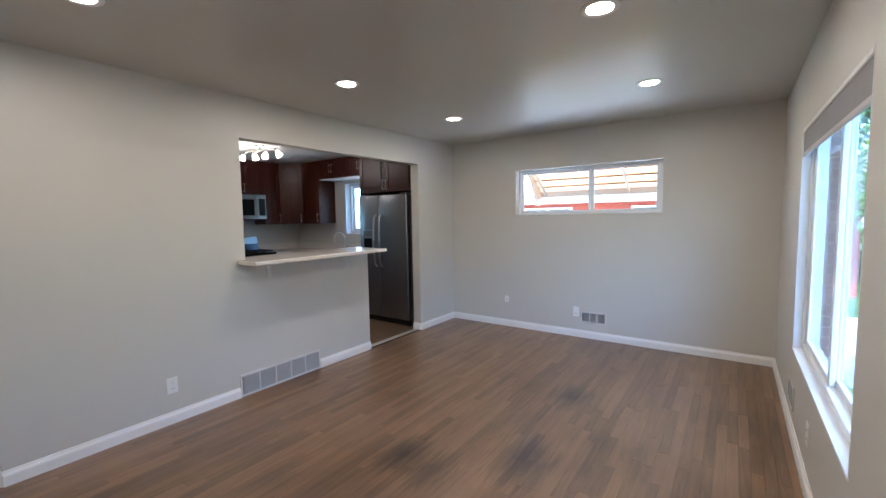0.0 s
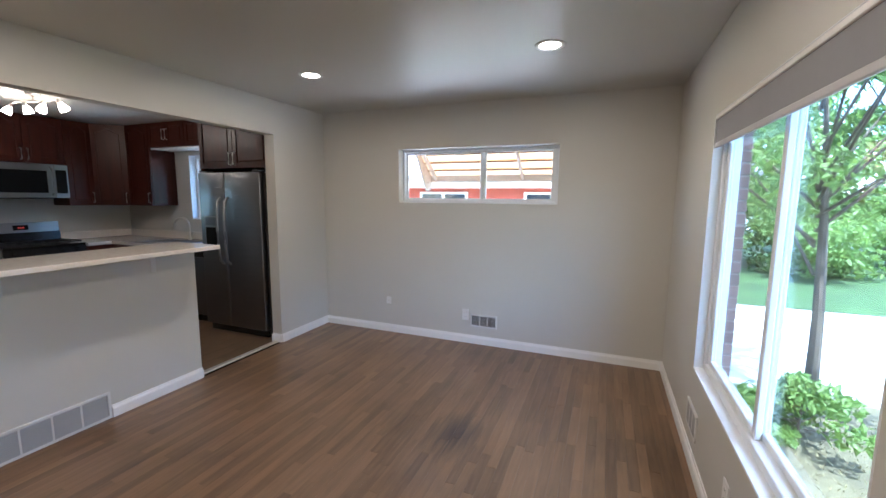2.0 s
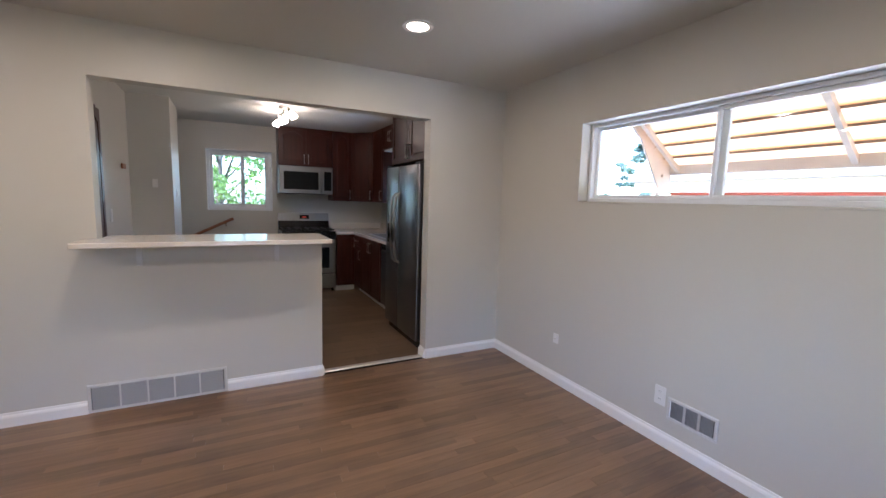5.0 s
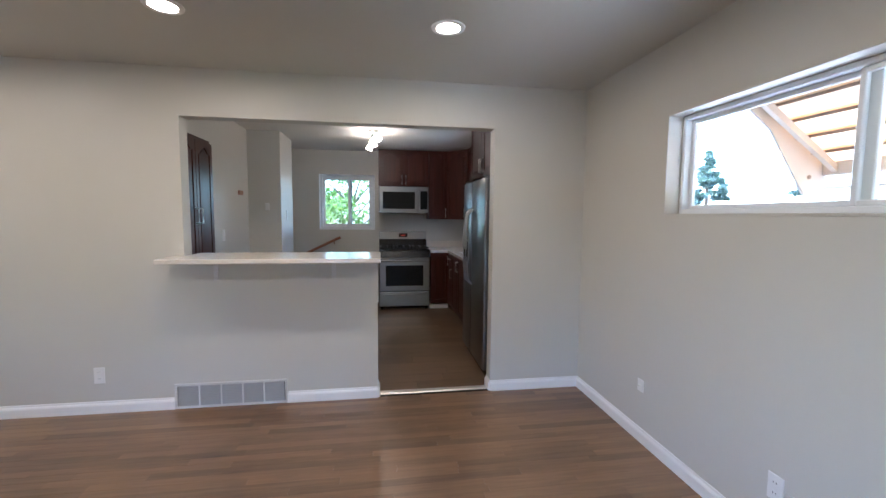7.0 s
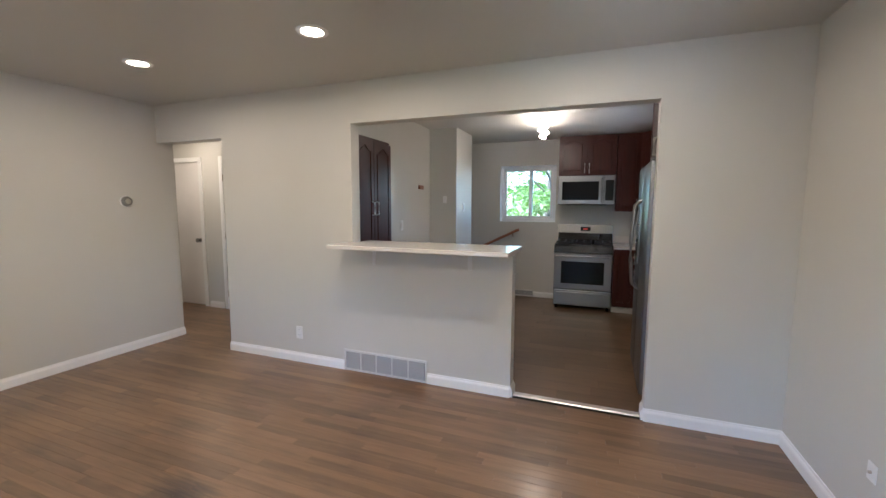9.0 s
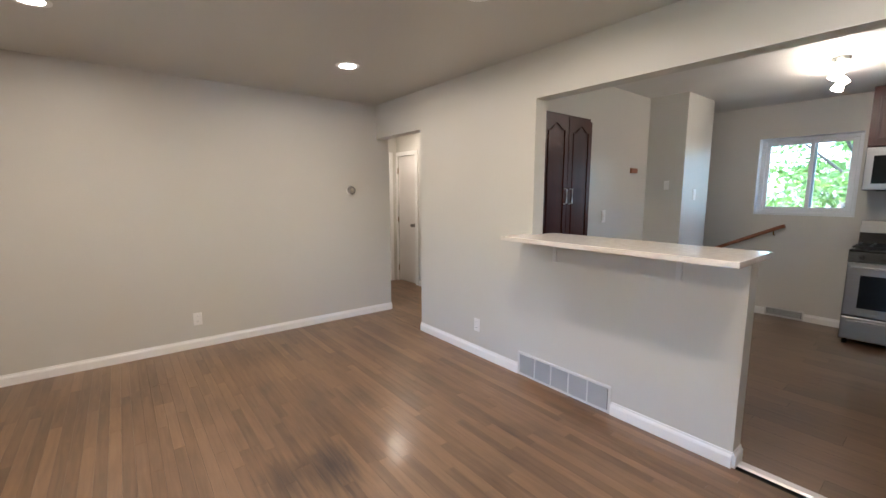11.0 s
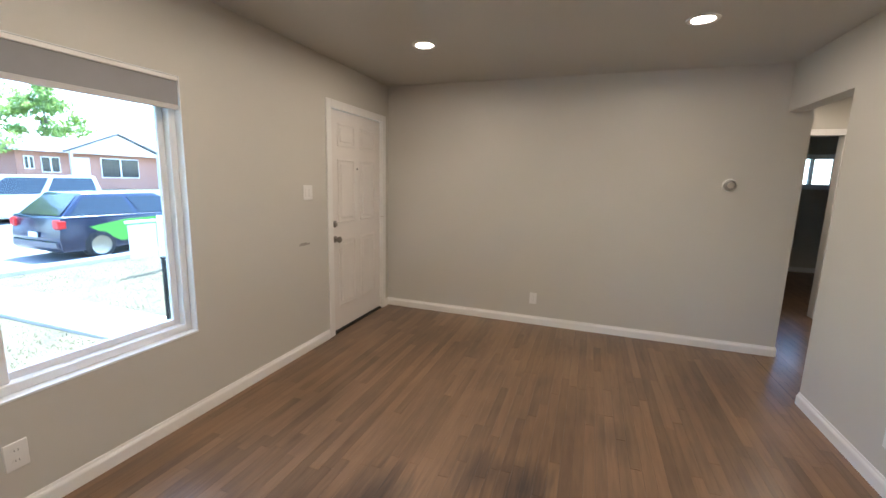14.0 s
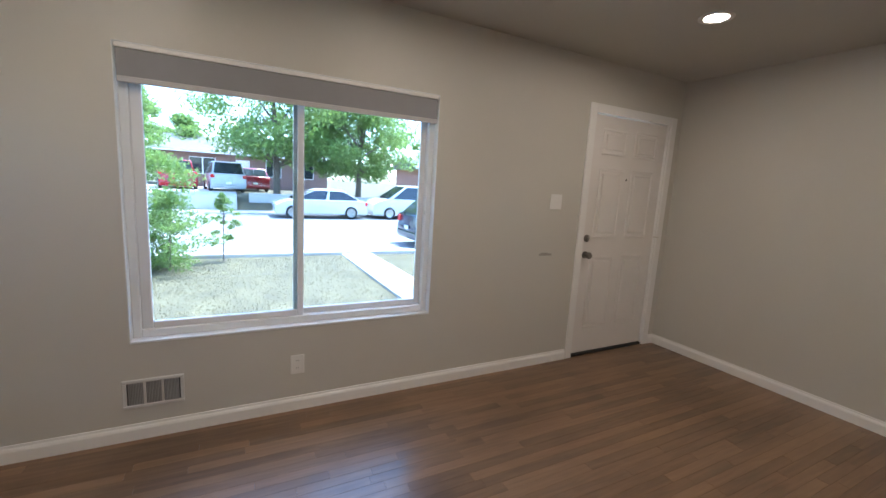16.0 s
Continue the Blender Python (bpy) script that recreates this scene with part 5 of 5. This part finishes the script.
for i in range(13):
    z = G + 0.1 + i * 0.17
    part("siding_board", prism([(12.99, z + 0.172), (12.975, z + 0.172), (12.955, z), (12.99, z)], "x", -6.6, 2.0), M_SIDING, nh)
M_CREAM = mat("cream_fascia", (0.55, 0.47, 0.33), 0.6, var=0.06)
part("soffit", B(-7.1, 2.5, 12.3, 13.1, 1.80, 1.84), M_CREAM, nh)
part("fascia", B(-7.1, 2.5, 12.28, 12.32, 1.76, 2.02), M_CREAM, nh)
part("gutter", B(-7.1, 2.5, 12.17, 12.28, 2.0, 2.11, bev=0.02), M_TRIM, nh)
part("roof", prism([(12.15, 2.10), (16.5, 3.4), (20.8, 2.10), (20.8, 2.0), (12.15, 2.0)], "x", -7.2, 2.6), M_ROOF, nh)
for wx in (-4.8, -1.7):
    w = part("window", B(wx - 0.75, wx + 0.75, 12.93, 12.99, 0.75, 1.66), M_TRIM, nh, "white-framed window")
    for s in (-1, 1):
        part("pane", B(wx + s * 0.36 - 0.31, wx + s * 0.36 + 0.31, 12.92, 12.935, 0.82, 1.6), M_CARGLASS, w)

# ribbed awning over the high window
M_AWN = leaf_mat("amber_fibreglass", (0.66, 0.52, 0.38), (0.84, 0.66, 0.46))
M_AWN.node_tree.nodes["Mix Shader"].inputs[0].default_value = 0.7
M_AWNF = mat("awning_frame", (0.50, 0.40, 0.31), 0.6, var=0.15, bump=0.05)
M_AWNLIP = mat("awning_slat_lip", (0.20, 0.13, 0.085), 0.7, var=0.25, bump=0.05)
aw = thing("window_awning", (-1.5, 6.0, 2.5), "translucent amber slatted awning over the high window", "awning")
ay0, az0, ay1, az1 = 5.90, 2.62, 7.05, 1.80
AX0, AX1 = -2.62, -0.30


def awning_at(u, drop=0.0):
    return (ay0 + (ay1 - ay0) * u, az0 + (az1 - az0) * u + drop)


for i in range(9):
    u0, u1 = i / 9, (i + 1.1) / 9
    p, q = awning_at(u0, 0.022), awning_at(u1, 0.004)
    sl = part("slat", prism([p, q, (q[0], q[1] - 0.012), (p[0], p[1] - 0.008)], "x", AX0, AX1), M_AWN, aw)
    part("lip", prism([(q[0] - 0.006, q[1] - 0.012), (q[0] + 0.006, q[1] - 0.012), (q[0] + 0.006, q[1] - 0.03), (q[0] - 0.006, q[1] - 0.03)], "x", AX0, AX1), M_AWNLIP, sl)
for ax in (AX0 + 0.06, -1.37, AX1 - 0.10):
    part("rib", prism([awning_at(0, -0.04), awning_at(1, -0.03), awning_at(1, -0.075), awning_at(0, -0.10)], "x", ax, ax + 0.035), M_AWNF, aw)
part("edge_rail", B(AX0, AX1 + 0.01, ay1 - 0.02, ay1 + 0.03, az1 - 0.08, az1 + 0.01, bev=0.005), M_AWNF, aw)
# a side wing at each end: a straight lower edge that swells to a rounded corner with a bolt
for ax in (AX0 - 0.02, AX1):
    line = [awning_at(0, 0.03), awning_at(1, 0.02)]
    line += [(ay1 - 0.11 + 0.12 * math.cos(w_), az1 - 0.10 + 0.11 * math.sin(w_)) for w_ in [0.4 - k * 0.33 for k in range(8)]]
    line += [awning_at(0.62, -0.10), awning_at(0.3, -0.09), awning_at(0, -0.09)]
    wing = part("side_wing", prism(line, "x", ax, ax + 0.018), M_AWNF, aw)
    part("bolt", C((ax - 0.006, ay1 - 0.12, az1 - 0.09), (ax + 0.024, ay1 - 0.12, az1 - 0.09), 0.014, n=10), M_AWNLIP, wing)

# bricks of the facade beside the front window
BRICKS = bpy.data.objects["brick_veneer"]


def brick_mesh(L):
    bm = box(bmesh.new(), -0.006, 0.006, -L / 2, L / 2, -0.029, 0.029, bev=0.004)
    me = bpy.data.meshes.new("brick")
    bm.to_mesh(me)
    bm.free()
    me.materials.append(M_BRICK)
    return me


def jamb_brick_mesh():
    bm = box(bmesh.new(), -0.024, 0.024, -0.006, 0.006, -0.029, 0.029, bev=0.004)
    me = bpy.data.meshes.new("brick")
    bm.to_mesh(me)
    bm.free()
    me.materials.append(M_BRICK)
    return me


BM_L, BM_J = brick_mesh(0.19), jamb_brick_mesh()
for row in range(29):
    z = 0.33 + row * 0.0675
    for col in range(2):
        ob = new("brick", BM_L)
        ob.location = (EX + 0.18, WY1 + 0.11 + col * 0.2 + (0.1 if row % 2 else 0), z)
        ob.parent, ob.matrix_parent_inverse = BRICKS, Matrix.Translation(-PLACE["brick_veneer"])
    if WZ0 < z < WZ1 + 0.05:
        for yy in (WY1 - 0.004, WY0 + 0.004):
            ob = new("brick", BM_J)
            ob.location = (EX + 0.155, yy, z)
            ob.parent, ob.matrix_parent_inverse = BRICKS, Matrix.Translation(-PLACE["brick_veneer"])

# yard sign and porch railing
ys = thing("yard_sign", (6.24, -0.95, G), "blank white yard sign hanging from a white post", "sign")
part("post", B(6.20, 6.28, -1.36, -1.28, G, 0.62, bev=0.006), M_TRIM, ys)
part("arm", B(6.21, 6.27, -1.279, -0.66, 0.50, 0.55, bev=0.005), M_TRIM, ys)
part("panel", B(6.225, 6.255, -1.23, -0.70, -0.20, 0.47, bev=0.004), M_PLASTIC, ys, "plain white sign panel")
pr = thing("porch_railing", (1.45, 2.0, G), "black iron porch railing beside the front walk", "railing")
for py in (2.09, 1.45):
    part("post", B(1.435, 1.465, py - 0.012, py + 0.012, G, 0.73, bev=0.003), M_IRON, pr)
part("top_rail", B(1.43, 1.47, 1.43, 2.11, 0.731, 0.75, bev=0.004), M_IRON, pr)

# dry grass blades over the front lawn
M_BLADE = mat("dry_grass_blade", (0.25, 0.21, 0.105), 0.9, var=0.55, scale=3, bump=0)
rs = np.random.RandomState(31)
n = 60000
gx, gy = rs.uniform(0.7, 8.0, n), rs.uniform(-6.0, 6.6, n)
keep = ~((gy > 0.74) & (gy < 1.6))
gx, gy = gx[keep], gy[keep]
n = len(gx)
ga, gh = rs.uniform(0, 6.28, n), rs.uniform(0.008, 0.035, n)
gz = G + 0.02 * np.sin(gx * 0.9) * np.sin(gy * 0.7) - 0.015
dx, dy = 0.008 * np.cos(ga), 0.008 * np.sin(ga)
lx_, ly_ = rs.normal(0, 0.025, n), rs.normal(0, 0.025, n)
v = np.stack([np.stack([gx - dx, gy - dy, gz], 1), np.stack([gx + dx, gy + dy, gz], 1), np.stack([gx + lx_, gy + ly_, gz + gh + 0.015], 1)], 1).reshape(-1, 3)
f = (np.arange(n)[:, None] * 3 + np.array([[0, 1, 2]])).tolist()
tagged(raw("lawn_grass", v.tolist(), f, M_BLADE), "short dry straw-coloured grass on the front lawn", "grass", kind="stuff")


# ---- floors of single strips, last ----
def strip_mesh(w, L):
    bm = box(bmesh.new(), -w / 2 + 0.0003, w / 2 - 0.0003, -L / 2 + 0.0003, L / 2 - 0.0003, -0.02, 0.0, bev=0.0004)
    me = bpy.data.meshes.new("floor_strip")
    bm.to_mesh(me)
    bm.free()
    me.materials.append(M_STRIP)
    return me


floor = tagged(new("floor"), "brown oak strip floor, worn and stained", "floor", kind="structure")
floor.location = (-1.6, 3.0, 0)
rng = random.Random(7)
SWD = 0.0572
LENS = [0.35, 0.5, 0.65, 0.8, 1.0, 1.25]
MESHES = {L: strip_mesh(SWD, L) for L in LENS}
rest = bmesh.new()
count = 0
x = WX + SWD / 2
while x < EX:
    y = SY - rng.random() * 0.6
    while y < NY:
        L = rng.choice(LENS)
        inside = y >= SY and y + L <= NY and x + SWD / 2 <= EX
        if inside and count < 300 and -2.75 < x < -0.35:
            ob = new("floor_strip", MESHES[L])
            ob.parent = floor
            ob.location = (x + 1.6, y + L / 2 - 3.0, rng.uniform(-0.0004, 0.0))
            count += 1
        else:
            y0, y1 = max(y, SY), min(y + L, NY)
            x1 = min(x + SWD / 2, EX)
            if y1 - y0 > 0.02:
                vs = [rest.verts.new((a, b, c)) for c in (-0.02, -0.0004) for a, b in ((x - SWD / 2 + 0.0004, y0 + 0.0004), (x1 - 0.0004, y0 + 0.0004), (x1 - 0.0004, y1 - 0.0004), (x - SWD / 2 + 0.0004, y1 - 0.0004))]
                rest.faces.new(vs[4:])
                for i in range(4):
                    rest.faces.new((vs[i], vs[(i + 1) % 4], vs[4 + (i + 1) % 4], vs[4 + i]))
        y += L
    x += SWD
# the hall and bedroom carry the same strips on
x = -6.5
while x < WX - SWD:
    y = -4.3 - rng.random() * 0.5
    while y < 1.3:
        L = rng.choice(LENS)
        y0, y1 = max(y, -4.3), min(y + L, 1.26)
        if y1 - y0 > 0.02 and x < (WX - SWD / 2 + 0.001):
            vs = [rest.verts.new((a, b, -0.0004)) for a, b in ((x, y0), (x + SWD - 0.001, y0), (x + SWD - 0.001, y1 - 0.001), (x, y1 - 0.001))]
            rest.faces.new(vs)
        y += L
    x += SWD
me = bpy.data.meshes.new("floor_strips_rest")
rest.to_mesh(me)
rest.free()
me.materials.append(M_STRIPS)
ob = tagged(new("floor_strips_rest", me), "brown oak floor strips along the walls and hall", "floor", kind="stuff")

kf = bmesh.new()
x = BX
while x < KX + 0.03:
    y = 2.5 - rng.random()
    while y < NY:
        L = 1.2
        y0, y1, x1 = max(y, 2.51 if x > -6.2 else 2.86), min(y + L, NY), min(x + 0.15, KX + 0.03)
        if y1 - y0 > 0.02:
            vs = [kf.verts.new((a, b, 0.0)) for a, b in ((x + 0.0005, y0), (x1 - 0.0005, y0), (x1 - 0.0005, y1 - 0.001), (x + 0.0005, y1 - 0.001))]
            kf.faces.new(vs)
        y += L
    x += 0.15
me = bpy.data.meshes.new("kitchen_floor")
kf.to_mesh(me)
kf.free()
me.materials.append(M_KFLOOR)
tagged(new("kitchen_floor", me), "brown wood-look vinyl plank kitchen floor", "floor", kind="structure")
